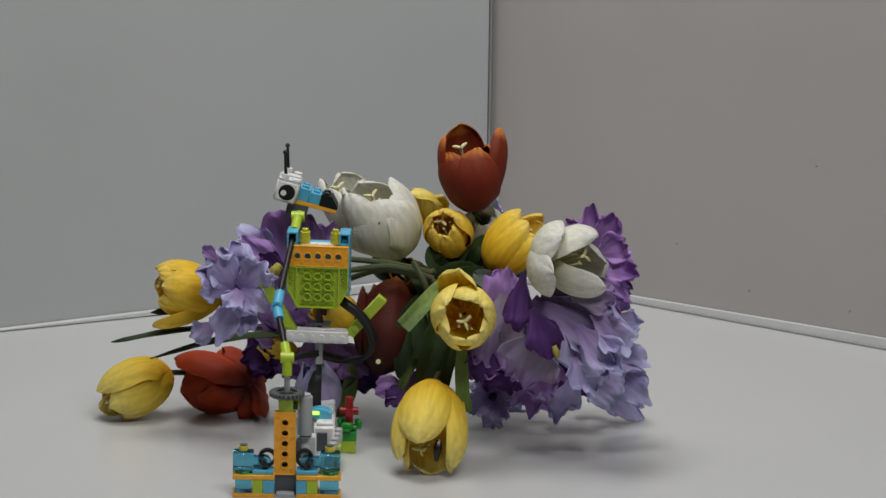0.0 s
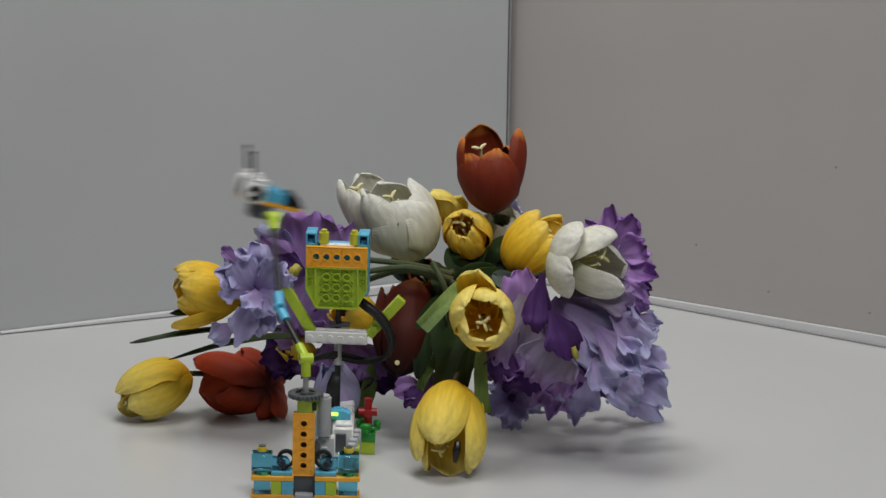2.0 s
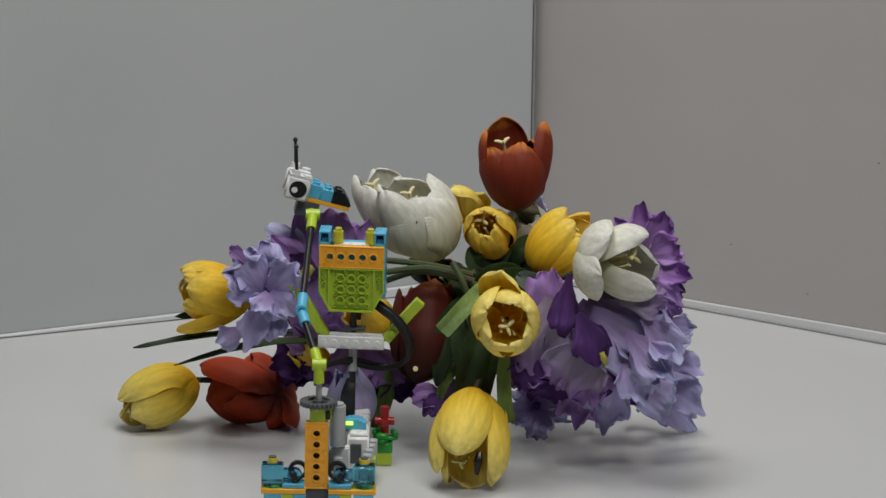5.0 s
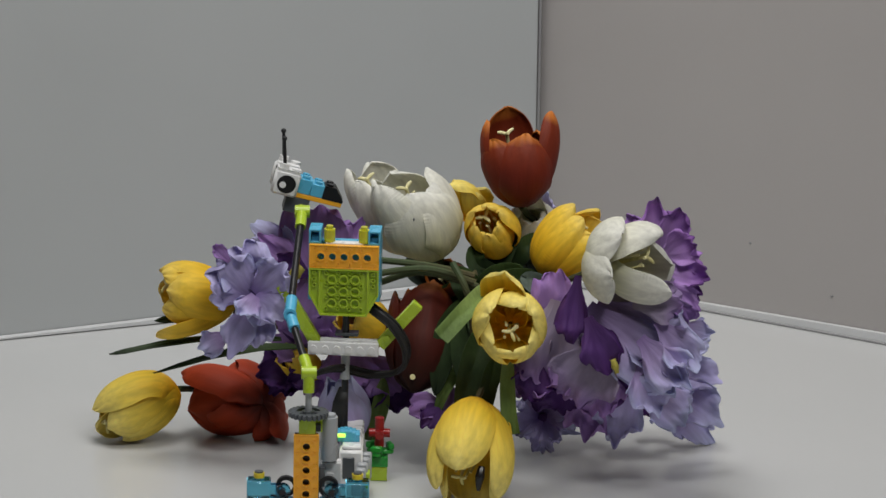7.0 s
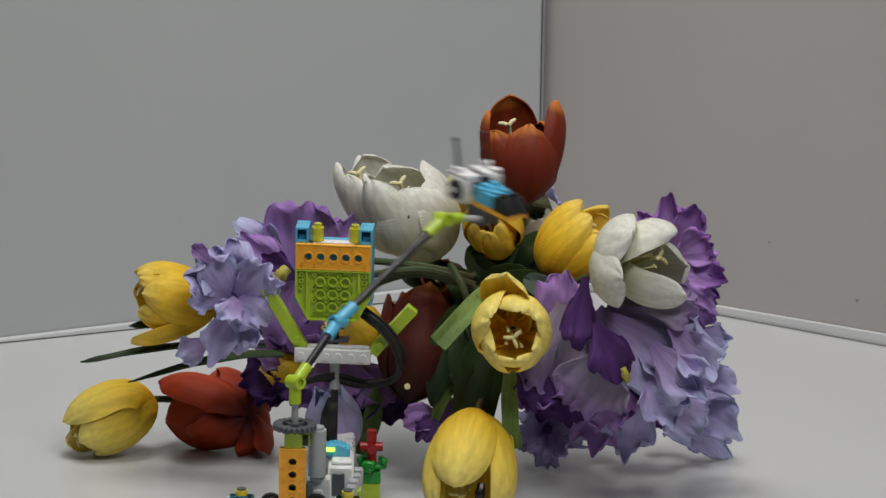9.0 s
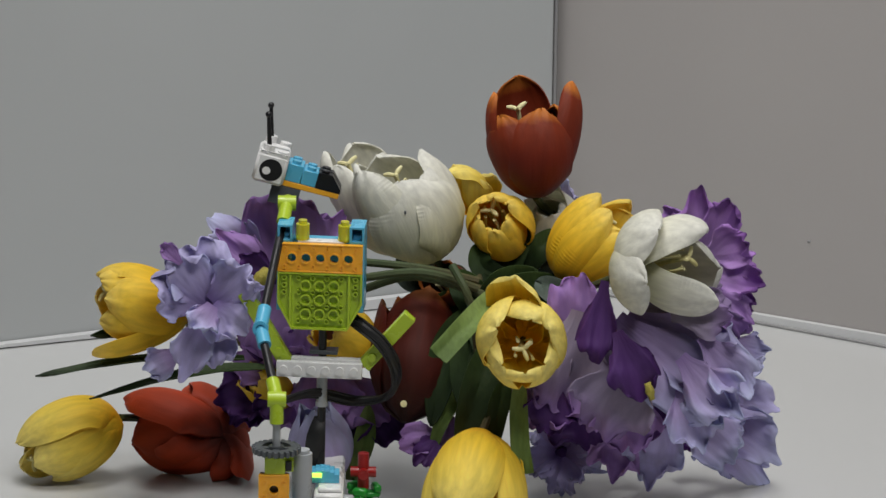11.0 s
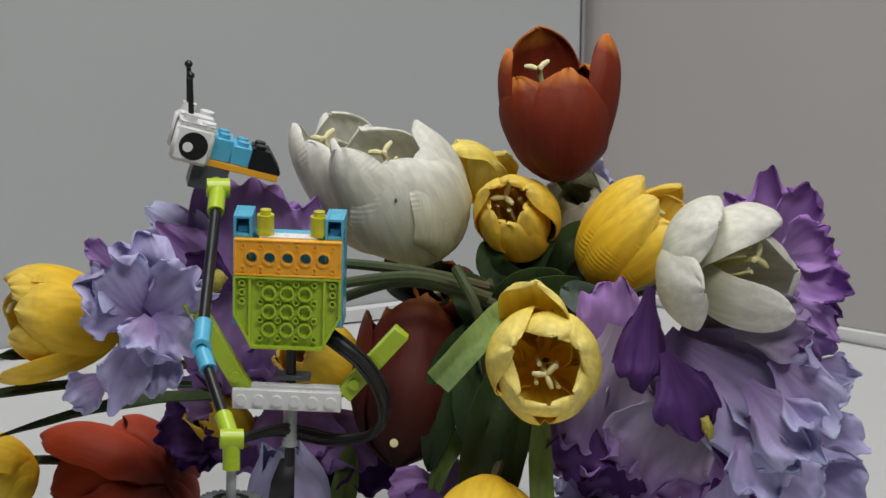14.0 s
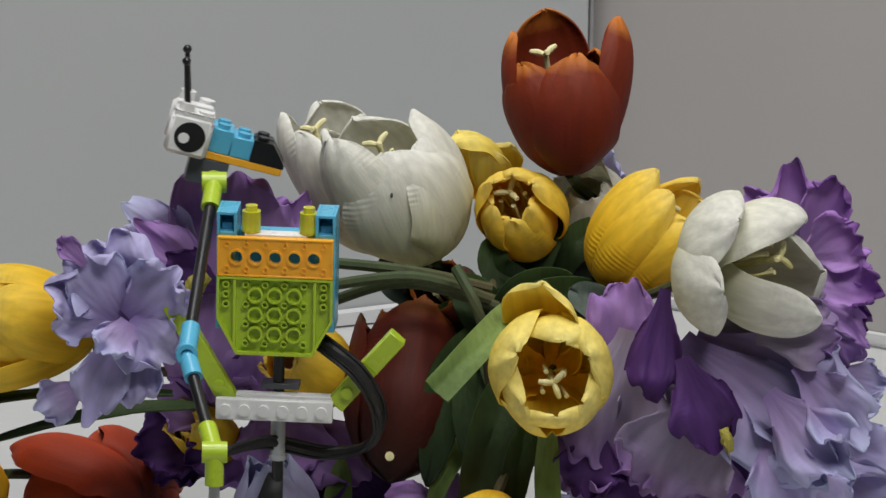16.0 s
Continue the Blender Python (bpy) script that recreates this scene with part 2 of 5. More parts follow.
def holed_cell(bm, cx, cz, w, h, r, y0, y1, seg=20):
    """A wall cell in the xz plane with a round hole through it, from y0 (front) to y1."""
    loops = []
    for y in (y0, y1):
        inner, outer = [], []
        for k in range(seg):
            a = math.tau * (k + 0.5) / seg
            c, s = math.cos(a), math.sin(a)
            q = min(w / 2 / abs(c) if abs(c) > 1e-6 else 9, h / 2 / abs(s) if abs(s) > 1e-6 else 9)
            inner.append(bm.verts.new((cx + r * c, y, cz + r * s)))
            outer.append(bm.verts.new((cx + q * c, y, cz + q * s)))
        loops.append((inner, outer))
    (i0, o0), (i1, o1) = loops
    for k in range(seg):
        j = (k + 1) % seg
        bm.faces.new((i0[k], i0[j], o0[j], o0[k]))
        bm.faces.new((i1[k], o1[k], o1[j], i1[j]))
        bm.faces.new((i0[k], i1[k], i1[j], i0[j]))
        bm.faces.new((o0[k], o0[j], o1[j], o1[k]))


def tube(bm, pts, radii, seg=8, flat=1.0, up=(0, 0, 1)):
    """A bent round (or flattened) tube through pts, smoothed by a Catmull-Rom spline."""
    P = [Vector(p) for p in pts]
    fine, rad = [], []
    for i in range(len(P) - 1):
        p0, p1, p2, p3 = P[max(i - 1, 0)], P[i], P[i + 1], P[min(i + 2, len(P) - 1)]
        for k in range(6):
            t = k / 6
            fine.append(0.5 * ((2 * p1) + (p2 - p0) * t + (2 * p0 - 5 * p1 + 4 * p2 - p3) * t * t + (3 * p1 - p0 - 3 * p2 + p3) * t ** 3))
            rad.append(radii[i] * (1 - t) + radii[i + 1] * t)
    fine.append(P[-1])
    rad.append(radii[-1])
    loops = []
    for i, p in enumerate(fine):
        d = (fine[min(i + 1, len(fine) - 1)] - fine[max(i - 1, 0)]).normalized()
        s = d.cross(Vector(up))
        s = s.normalized() if s.length > 1e-4 else Vector((1, 0, 0))
        n = s.cross(d)
        loops.append([bm.verts.new(p + rad[i] * (s * math.cos(a) * flat + n * math.sin(a))) for a in (k * math.tau / seg for k in range(seg))])
    for a, b in zip(loops, loops[1:]):
        for k in range(seg):
            bm.faces.new((a[k], a[(k + 1) % seg], b[(k + 1) % seg], b[k]))
    bm.faces.new(loops[0])
    bm.faces.new(loops[-1])


def sheet(bm, rows, thick):
    """A thin double-sided sheet from a grid of points, closed round its rim."""
    G = np.array([[tuple(p) for p in r] for r in rows])
    nr, nc = G.shape[:2]
    du, dv = np.gradient(G, axis=1), np.gradient(G, axis=0)
    n = np.cross(du, dv)
    n /= np.maximum(np.linalg.norm(n, axis=2, keepdims=True), 1e-9)
    top = [[bm.verts.new(p) for p in r] for r in G]
    low = [[bm.verts.new(p) for p in r] for r in G - n * thick]
    for i in range(nr - 1):
        for j in range(nc - 1):
            bm.faces.new((top[i][j], top[i][j + 1], top[i + 1][j + 1], top[i + 1][j]))
            bm.faces.new((low[i][j], low[i + 1][j], low[i + 1][j + 1], low[i][j + 1]))
    rim = [(0, j) for j in range(nc)] + [(i, nc - 1) for i in range(1, nr)] + [(nr - 1, j) for j in range(nc - 2, -1, -1)] + [(i, 0) for i in range(nr - 2, 0, -1)]
    for (a, b), (c, d) in zip(rim, rim[1:] + rim[:1]):
        bm.faces.new((top[a][b], low[a][b], low[c][d], top[c][d]))


def smooth01(t):
    t = max(0.0, min(1.0, t))
    return t * t * (3 - 2 * t)


def axes(z, face=(0.0, -0.96, 0.28), roll=0.0):
    """A turn whose z runs along z and whose -y leans to face."""
    z = Vector(z).normalized()
    y = -(Vector(face) - z * Vector(face).dot(z))
    if y.length < 0.05:
        y = Vector((0, 0, 1)) - z * z.z
    y.normalize()
    x = y.cross(z)
    m = Matrix((x, y, z)).transposed().to_4x4()
    return m @ Matrix.Rotation(radians(roll), 4, "Z")


def cup_petal(L, R, a0, mouth, half, fat, seed, curl=0.0, belly=0.52, notch=0.0, point=0.0):
    """One cupped tulip petal round the flower's z axis. mouth: the radius at the tip over R."""
    rnd = random.Random(seed)
    ph, ph2 = rnd.random() * 9, rnd.random() * 9
    rows = []
    nu, nv = 12, 16
    for i in range(nv + 1):
        v = 1 - (1 - i / nv) ** 1.5
        if v < belly:
            r = 0.08 + 0.92 * math.sin(v / belly * math.pi / 2) ** 0.62
        else:
            r = 1 + (mouth - 1) * smooth01((v - belly) / (1 - belly)) ** 1.15
        w = half * (0.50 + 0.50 * smooth01(v / 0.40)) if v < 0.5 else half * (0.10 + 0.90 * max(0.0, 1 - ((v - 0.5) / 0.5) ** (3.4 - point)) ** 0.5)
        row = []
        for j in range(nu + 1):
            u = j / nu * 2 - 1
            a = a0 + u * w
            wob = 0.055 * noise.noise(Vector((u * 1.6 + ph, v * 2.2, ph2))) + 0.05 * v ** 3 * noise.noise(Vector((u * 3.0 + ph2, v * 3.0, ph)))
            rr = R * fat * (r * (1 - 0.10 * u * u * v) + wob + 0.02 * u) + curl * L * v ** 4
            z = L * (v - 0.09 * u * u * v ** 3) + 0.025 * L * v * noise.noise(Vector((u * 2.5, ph, v)))
            z -= notch * L * max(0, 1 - abs(u) * 5) * v ** 8
            row.append(Vector((rr * math.sin(a), -rr * math.cos(a), z)))
        rows.append(row)
    bm = bmesh.new()
    sheet(bm, rows, 0.0007)
    return bm


def stamen_set(parent, m, L, R, seed, lobes=3, high=0.62, count=5):
    rnd = random.Random(seed)
    bm = bmesh.new()
    top = Vector((0, 0, L * high))
    tube(bm, [(0, 0, L * 0.04), (0.001, 0, L * 0.35), tuple(top)], [0.0017, 0.0013, 0.0014], 8)
    for k in range(lobes):
        a = math.tau * k / lobes + rnd.random()
        d = Vector((math.cos(a), math.sin(a), 0.25))
        tube(bm, [tuple(top - Vector((0, 0, 0.001))), tuple(top + d * R * 0.14), tuple(top + d * R * 0.27)], [0.0010, 0.0014, 0.0010], 8)
    part("pistil", bm, M_STAMEN, parent, "cream three-lobed pistil", m, True)
    for k in range(count):
        a = math.tau * (k + 0.5) / count + rnd.random() * 0.4
        d = Vector((math.cos(a), math.sin(a), 0)) * R
        bm = bmesh.new()
        tube(bm, [tuple(d * 0.08 + Vector((0, 0, L * 0.05))), tuple(d * 0.34 + Vector((0, 0, L * 0.28))), tuple(d * 0.40 + Vector((0, 0, L * (0.42 + rnd.random() * 0.1))))],
             [0.0005, 0.0006, 0.0010], 6)
        part("stamen", bm, M_STAMEN, parent, "", m, True)


def tulip(label, base, tip, R, material, mouth=(0.75, 0.55), roll=0.0, opens=None, lens=None, skip=(), stem=None, stem_r=0.0024, stamens=True, seed=1,
          half=1.16, lobes=3, high=0.62, belly=0.52, curls=None, point=0.0, fats=None):
    """A cloth tulip: three outer and three inner petals on a stem. base, tip: ends of its axis."""
    base, tip = Vector(base), Vector(tip)
    L = (tip - base).length
    ob = thing("tulip", label, "artificial flower", base, "bouquet flowers")
    m = axes(tip - base, roll=roll)
    rnd = random.Random(seed)
    for k in range(6):
        if k in skip:
            continue
        inner = k % 2
        mo = mouth[inner] if not opens or opens[k] is None else opens[k]
        ln = (1.0 - 0.07 * inner) * (1 + rnd.uniform(-0.04, 0.04)) if not lens or lens[k] is None else lens[k]
        cu = 0.0 if not curls else curls[k]
        ft = (0.97 - 0.10 * inner) if not fats or fats[k] is None else fats[k]
        bm = cup_petal(L * ln, R, math.tau * k / 6 + rnd.uniform(-0.10, 0.10), mo, half * rnd.uniform(0.92, 1.06), ft, seed * 31 + k, cu, belly, 0.0, point)
        part("petal", bm, material, ob, "", m, True)
    bm = bmesh.new()
    tube(bm, [(0, 0, 0.0002), (0, 0, 0.003)], [R * 0.09, R * 0.13], 10)
    part("receptacle", bm, material, ob, "", m, True)
    if stamens:
        stamen_set(ob, m, L, R, seed, lobes, high)
    if stem:
        bm = bmesh.new()
        pts = [Vector((0, 0, 0))] + [Vector(p) - base for p in stem]
        tube(bm, pts, [stem_r * 1.05] + [stem_r] * (len(pts) - 1), 8)
        part("stem", bm, M_STEM, ob, "", None, True)
    return ob


# axes of a flower that faces the room: right, away, up, leaning back as the bouquet does
FACING = Matrix(((1.0, -0.0023, 0.0), (0.0, 0.9613, 0.2755), (0.0, -0.2755, 0.9613)))


def faced(r, u, a):
    """Millimetres to the right, up and away, as a vector of the place in metres."""
    return FACING @ Vector((r, a, u)) * 0.001


def spoon_petal(root, mid, tip, half, seed, arc=1.15, round_tip=3.0, ruffle=0.6):
    """A cupped cloth petal whose middle line runs root, mid, tip (metres); half: half its width. Gives its mesh and pose; its z runs from root to tip."""
    root, mid, tip = Vector(root), Vector(mid), Vector(tip)
    z = (tip - root).normalized()
    out = mid - root
    out = (out - z * out.dot(z))
    out = out.normalized() if out.length > 1e-5 else Vector((0, -1, 0))
    x = z.cross(out)
    turn = Matrix((x, out, z)).transposed()
    back = turn.transposed()
    bulge, end = back @ (mid - root), back @ (tip - root)
    c1 = Vector((0, bulge.y * 1.25, bulge.z * 0.12))
    c2 = Vector((0, bulge.y * 1.30, bulge.z + (end.z - bulge.z) * 0.50))
    half *= 1.22
    rnd = random.Random(seed)
    p1, p2 = rnd.random() * 20, rnd.random() * 20
    nu, nv = 18, 20
    rows = []
    for i in range(nv + 1):
        v = 1 - (1 - i / nv) ** 1.6
        c = c1 * (3 * v * (1 - v) ** 2) + c2 * (3 * v * v * (1 - v)) + end * v ** 3
        d = (c1 * (1 - v) ** 2 + (c2 - c1) * (2 * v * (1 - v)) + (end - c2) * v * v).normalized()
        n = Vector((0, d.z, -d.y))
        w = half * (0.58 + 0.42 * smooth01(v / 0.36))
        if v > 0.42:
            w *= 0.06 + 0.94 * max(0.0, 1 - ((v - 0.42) / 0.58) ** round_tip) ** 0.5
        k = arc * (1.1 - 0.35 * v)
        row = []
        for j in range(nu + 1):
            u = j / nu * 2 - 1
            soft = noise.noise(Vector((u * 1.4 + p1, v * 1.8, p2)))
            edge = noise.noise(Vector((u * 3.2 + p2, v * 3.5, p1))) * max(abs(u), v) ** 3
            sag = -half * (1 - math.cos(k * u)) / k * (w / half) ** 0.8
            q = c + Vector((1, 0, 0)) * (w * math.sin(k * u) / k) + n * (sag + ruffle * 0.001 * (1.3 * soft + 2.2 * edge))
            q += Vector((0, 0, 1)) * (ruffle * 0.0011 * edge) - n * 0.0004 * math.exp(-(u * 7) ** 2) * (1 - v)
            row.append(q)
        rows.append(row)
    bm = bmesh.new()
    sheet(bm, rows, 0.0007)
    return bm, Matrix.Translation(root) @ turn.to_4x4()


def faced_tulip(label, at, material, root, petals, pistil=None, stem=None, stem_r=0.0022, seed=1, arc=1.15, stamens=5, lobes=3, ruffle=0.6):
    """A cloth tulip at a place; root, pistil ends and petals (mid, tip, half width) in faced millimetres."""
    ob = thing("tulip", label, "artificial flower", at, "bouquet flowers")
    rt = faced(*root)
    for k, (mid, tip, half) in enumerate(petals):
        m3, t3 = faced(*mid), faced(*tip)
        bm, m = spoon_petal(rt, m3, t3, half * 0.001, seed * 17 + k, arc, ruffle=ruffle)
        part("petal", bm, material, ob, "", m, True)
    if pistil:
        a, b = faced(*pistil[0]), faced(*pistil[1])
        d = (b - a).normalized()
        s = d.cross(Vector((0.3, 0.2, 1))).normalized()
        e = d.cross(s)
        bm = bmesh.new()
        tube(bm, [tuple(a), tuple((a + b) / 2 + s * 0.0008), tuple(b)], [0.0014, 0.0011, 0.0013], 8)
        for k in range(lobes):
            g = math.tau * k / lobes + seed
            o = s * math.cos(g) + e * math.sin(g)
            tube(bm, [tuple(b - d * 0.0008), tuple(b + o * 0.0032 + d * 0.0006), tuple(b + o * 0.0064 + d * 0.0012)], [0.0010, 0.0014, 0.0009], 8)
        part("pistil", bm, M_STAMEN, ob, "cream three-lobed pistil", None, True)
        rnd = random.Random(seed)
        for k in range(stamens):
            g = math.tau * (k + 0.5) / stamens + rnd.random() * 0.5
            o = s * math.cos(g) + e * math.sin(g)
            f = b - d * rnd.uniform(0.002, 0.006)
            bm = bmesh.new()
            tube(bm, [tuple(a + o * 0.001), tuple((a + f) / 2 + o * 0.006), tuple(f + o * rnd.uniform(0.004, 0.008))], [0.0005, 0.0006, 0.0011], 6)
            part("stamen", bm, M_STAMEN, ob, "", None, True)
    if stem:
        bm = bmesh.new()
        pts = [rt] + [Vector(p) - Vector(at) for p in stem]
        tube(bm, pts, [stem_r] * len(pts), 8)
        part("stem", bm, M_STEM, ob, "", None, True)
    return ob


def cup_petals(radii, mouth, mouth_r, depth, count=6, turn=0.0, half=16, wide=0.12):
    """Petals of a cup that opens to the room: mids on an oval, tips round the mouth; every second one lies inside."""
    out = []
    for k in range(count):
        g = turn + math.tau * k / count
        c, s = math.cos(g), math.sin(g)
        inner = 1 - wide * (k % 2)
        out.append(((radii[0] * c * inner, radii[1] * s * inner, 1.0), (mouth[0] + mouth_r * c * inner, mouth[1] + mouth_r * s * inner, depth), half * inner))
    return out


def leaf(parent, pts, width, material, normal=(0, -1, 0.3), fold=0.25, tip=0.0, cut=False, seed=0):
    """A long folded blade through pts; tip: width left at the end."""
    P = [Vector(p) for p in pts]
    fine = []
    for i in range(len(P) - 1):
        p0, p1, p2, p3 = P[max(i - 1, 0)], P[i], P[i + 1], P[min(i + 2, len(P) - 1)]
        for k in range(8):
            t = k / 8
            fine.append(0.5 * ((2 * p1) + (p2 - p0) * t + (2 * p0 - 5 * p1 + 4 * p2 - p3) * t * t + (3 * p1 - p0 - 3 * p2 + p3) * t ** 3))
    fine.append(P[-1])
    n = len(fine) - 1
    o = Vector(parent.location)
    rows = []
    for i, p in enumerate(fine):
        v = i / n
        d = (fine[min(i + 1, n)] - fine[max(i - 1, 0)]).normalized()
        nn = Vector(normal)
        nn = (nn - d * nn.dot(d)).normalized()
        s = d.cross(nn)
        w = width * (0.45 + 0.55 * math.sin(math.pi * min(v * 1.2, 0.5))) if cut else width * max(tip, math.sin(math.pi * (0.12 + 0.88 * v)) ** 0.75)
        rows.append([p - o + s * (u * w / 2) + nn * (abs(u) * w * fold + 0.0012 * noise.noise(Vector((u * 2, v * 5, seed)))) for u in (-1, -0.66, -0.33, 0, 0.33, 0.66, 1)])
    bm = bmesh.new()
    sheet(bm, rows, 0.0006)
    return part("leaf", bm, material, parent, "", None, True)


def frill_petal(parent, root, tip, width, material, seed, normal=(0, -1, 0.3), cup=0.15, bend=0.1, frill=0.08, waves=3.0, neck=0.22, name="petal", roll=0.0):
    """A broad ruffled iris petal that fans out from root to tip."""
    root, tip = Vector(root), Vector(tip)
    L = (tip - root).length
    rnd = random.Random(seed)
    p1, p2, p3 = rnd.random() * 20, rnd.random() * 20, rnd.random() * 6.28
    nu, nv = 76, 24
    W = width / 2
    rows = []
    for i in range(nv + 1):
        v = 1 - (1 - i / nv) ** 1.3
        hw = W * (neck + (1 - neck) * smooth01(v / 0.70)) * (0.55 + 0.45 * math.sqrt(max(0.0, 1 - max(0.0, (v - 0.6) / 0.4) ** 2.4)))
        row = []
        for j in range(nu + 1):
            u = j / nu * 2 - 1
            m = max(v, abs(u) ** 1.2 * smooth01(v * 2.5))
            rim = smooth01((m - 0.62) / 0.38) ** 1.5 * smooth01(v * 1.8)
            th = math.atan2(u * hw, L * (v - 0.15) + 1e-4)
            wave = 0.7 * math.sin(waves * 1.2 * th + p3) + 0.40 * math.sin(waves * 3.1 * th + p1) + 1.9 * noise.noise(Vector((th * 2.4 + p1, v * 2.0, p2)))
            soft = noise.noise(Vector((u * 1.6 + p1, v * 1.9, p2 + 5)))
            fine_w = noise.noise(Vector((u * 6.0 + p2, v * 6.0, p1)))
            x = hw * u * (1 + 0.07 * rim * math.sin(waves * 4.3 * th + p2) + 0.08 * soft * v)
            z = L * v * (1 - 0.20 * u * u * v) + L * 0.045 * rim * (math.sin(waves * 4.3 * th + p2) * 0.8 + 1.4 * soft)
            z += L * 0.026 * rim * rim * (math.sin(waves * 9.0 * th + p1) + 0.8 * math.sin(waves * 13.0 * th + p3))
            y = -cup * W * u * u * smooth01(v * 1.5) + bend * L * v * v + frill * 3.0 * W * rim * wave + (0.05 * fine_w * v + 0.50 * soft * v ** 1.5) * W
            row.append(Vector((x, y, z)))
        rows.append(row)
    bm = bmesh.new()
    sheet(bm, rows, 0.0006)
    m = Matrix.Translation(root - Vector(parent.location)) @ axes(tip - root, normal, roll)
    return part(name, bm, material, parent, "", m, True)


def iris(label, loc):
    return thing("iris", label, "artificial flower", loc, "bouquet flowers")

# ---- the place: a white table top against two boards ----
def slab(name, pts, z0, z1, material, label, category="", parent=None):
    bm = bmesh.new()
    lo, hi = [bm.verts.new((x, y, z0)) for x, y in pts], [bm.verts.new((x, y, z1)) for x, y in pts]
    bm.faces.new(lo)
    bm.faces.new(hi)
    for k in range(len(pts)):
        j = (k + 1) % len(pts)
        bm.faces.new((lo[k], lo[j], hi[j], hi[k]))
    bmesh.ops.bevel(bm, geom=bm.edges[:], offset=0.001, segments=2, affect="EDGES")
    ob = new(name, mesh_of(bm, name, material, False))
    return tagged(ob, label, category, kind="structure")


LEFT_A, RIGHT_A = Vector((0.0634, 0.6112)), Vector((0.0645, 0.6254))
LEFT_D = Vector((-0.9186, -0.3952)).normalized()
RIGHT_D = Vector((0.8544, -0.5196)).normalized()


def wall_board(name, a, d, length, height, thick, side, material, label):
    n = Vector((-d.y, d.x)) * side
    p = [a, a + d * length, a + d * length + n * thick, a + n * thick]
    return slab(name, [tuple(q) for q in p], 0.0005, height, material, label)


slab("table_top", [(-1.1, -0.45), (1.1, -0.45), (1.1, 1.0), (-1.1, 1.0)], -0.03, 0.0, M_TABLE, "smooth white laminate table top under the bouquet", "table")
wall_board("wall_left", LEFT_A, LEFT_D, 0.4495, 0.75, 0.006, -1, M_WALL_L, "pale grey-white upright board behind the flowers")
wall_board("wall_right", RIGHT_A, RIGHT_D, 0.95, 0.75, 0.008, 1, M_WALL_R, "warm grey upright board meeting the white board")
# strip in the joint of the boards
bm = bmesh.new()
box(bm, LEFT_A.x + 0.0002, LEFT_A.x + 0.0022, 0.6140, 0.6250, 0, 0.75, 0.0005)
tagged(new("trim", mesh_of(bm, "trim", M_GAP, False)), "dark narrow joint between the two boards", "trim", kind="structure")


def edge_strip(name, a, d, s0, s1, h0, h1, off, deep, z, material, label):
    n = Vector((-d.y, d.x))
    if n.y > 0:
        n = -n
    bm = bmesh.new()
    vs = []
    for s, h in ((s0, h0), (s1, h1)):
        p = a + d * s
        for o, zz in ((off, z), (off + deep, z), (off + deep, z + h), (off, z + h)):
            q = p + n * o
            vs.append(bm.verts.new((q.x, q.y, zz)))
    for k in range(4):
        bm.faces.new((vs[k], vs[(k + 1) % 4], vs[4 + (k + 1) % 4], vs[4 + k]))
    bm.faces.new(vs[:4])
    bm.faces.new(vs[4:])
    return tagged(new(name, mesh_of(bm, name, material, False)), label, "trim", kind="structure")


edge_strip("baseboard", RIGHT_A, RIGHT_D, 0.03, 0.95, 0.0028, 0.0150, 0.0005, 0.004, 0.0012, M_TRIM, "thin white edging strip along the grey board's foot")
edge_strip("trim", RIGHT_A, RIGHT_D, 0.03, 0.95, 0.0010, 0.0010, 0.0040, 0.0030, 0.0003, M_GAP, "dark thin gap under the edging strip")
edge_strip("baseboard", LEFT_A, LEFT_D, 0.02, 0.445, 0.0075, 0.0006, 0.0010, 0.006, 0.0010, M_TRIM, "white lifted edge along the pale board's foot")
# small specks on the grey board
for name_s, along, high in (("wall_speck", 0.1808, 0.0559), ("wall_speck", 0.2495, 0.0274), ("wall_speck", 0.3088, 0.1417), ("wall_speck", 0.3434, 0.0252)):
    bm = bmesh.new()
    bmesh.ops.create_icosphere(bm, subdivisions=2, radius=0.0010)
    for v in bm.verts:
        v.co.x *= 1.3 + 0.4 * noise.noise(v.co * 900)
        v.co.z *= 0.8
    q = RIGHT_A + RIGHT_D * along
    ob = tagged(new(name_s, mesh_of(bm, name_s, M_GAP)), "tiny dark speck on the grey board", "stain", kind="structure")
    ob.location = (q.x, q.y, high)
# dark stand-in panel beyond the board's free end, and the room that closes the place
slab("backdrop", [(-1.0, 0.56), (-0.36, 0.56), (-0.36, 0.54), (-1.0, 0.54)], 0.001, 0.16, M_DARK, "dark blue stand-in panel beyond the board's end")
slab("wall_room", [(-3, 3.0), (3, 3.0), (3, 3.1), (-3, 3.1)], -0.75, 2.9, M_WALL_R, "plain room wall behind the boards")
slab("wall_room", [(-3.1, -8.0), (-3, -8.0), (-3, 3.1), (-3.1, 3.1)], -0.75, 2.9, M_WALL_R, "plain room wall")
slab("wall_room", [(3, -8.0), (3.1, -8.0), (3.1, 3.1), (3, 3.1)], -0.75, 2.9, M_WALL_R, "plain room wall")
slab("wall_room", [(-3.1, -8.1), (3.1, -8.1), (3.1, -8.0), (-3.1, -8.0)], -0.75, 2.9, M_WALL_R, "plain room wall")
slab("floor", [(-3.1, -8.1), (3.1, -8.1), (3.1, 3.1), (-3.1, 3.1)], -0.85, -0.75, M_FLOOR, "grey room floor")

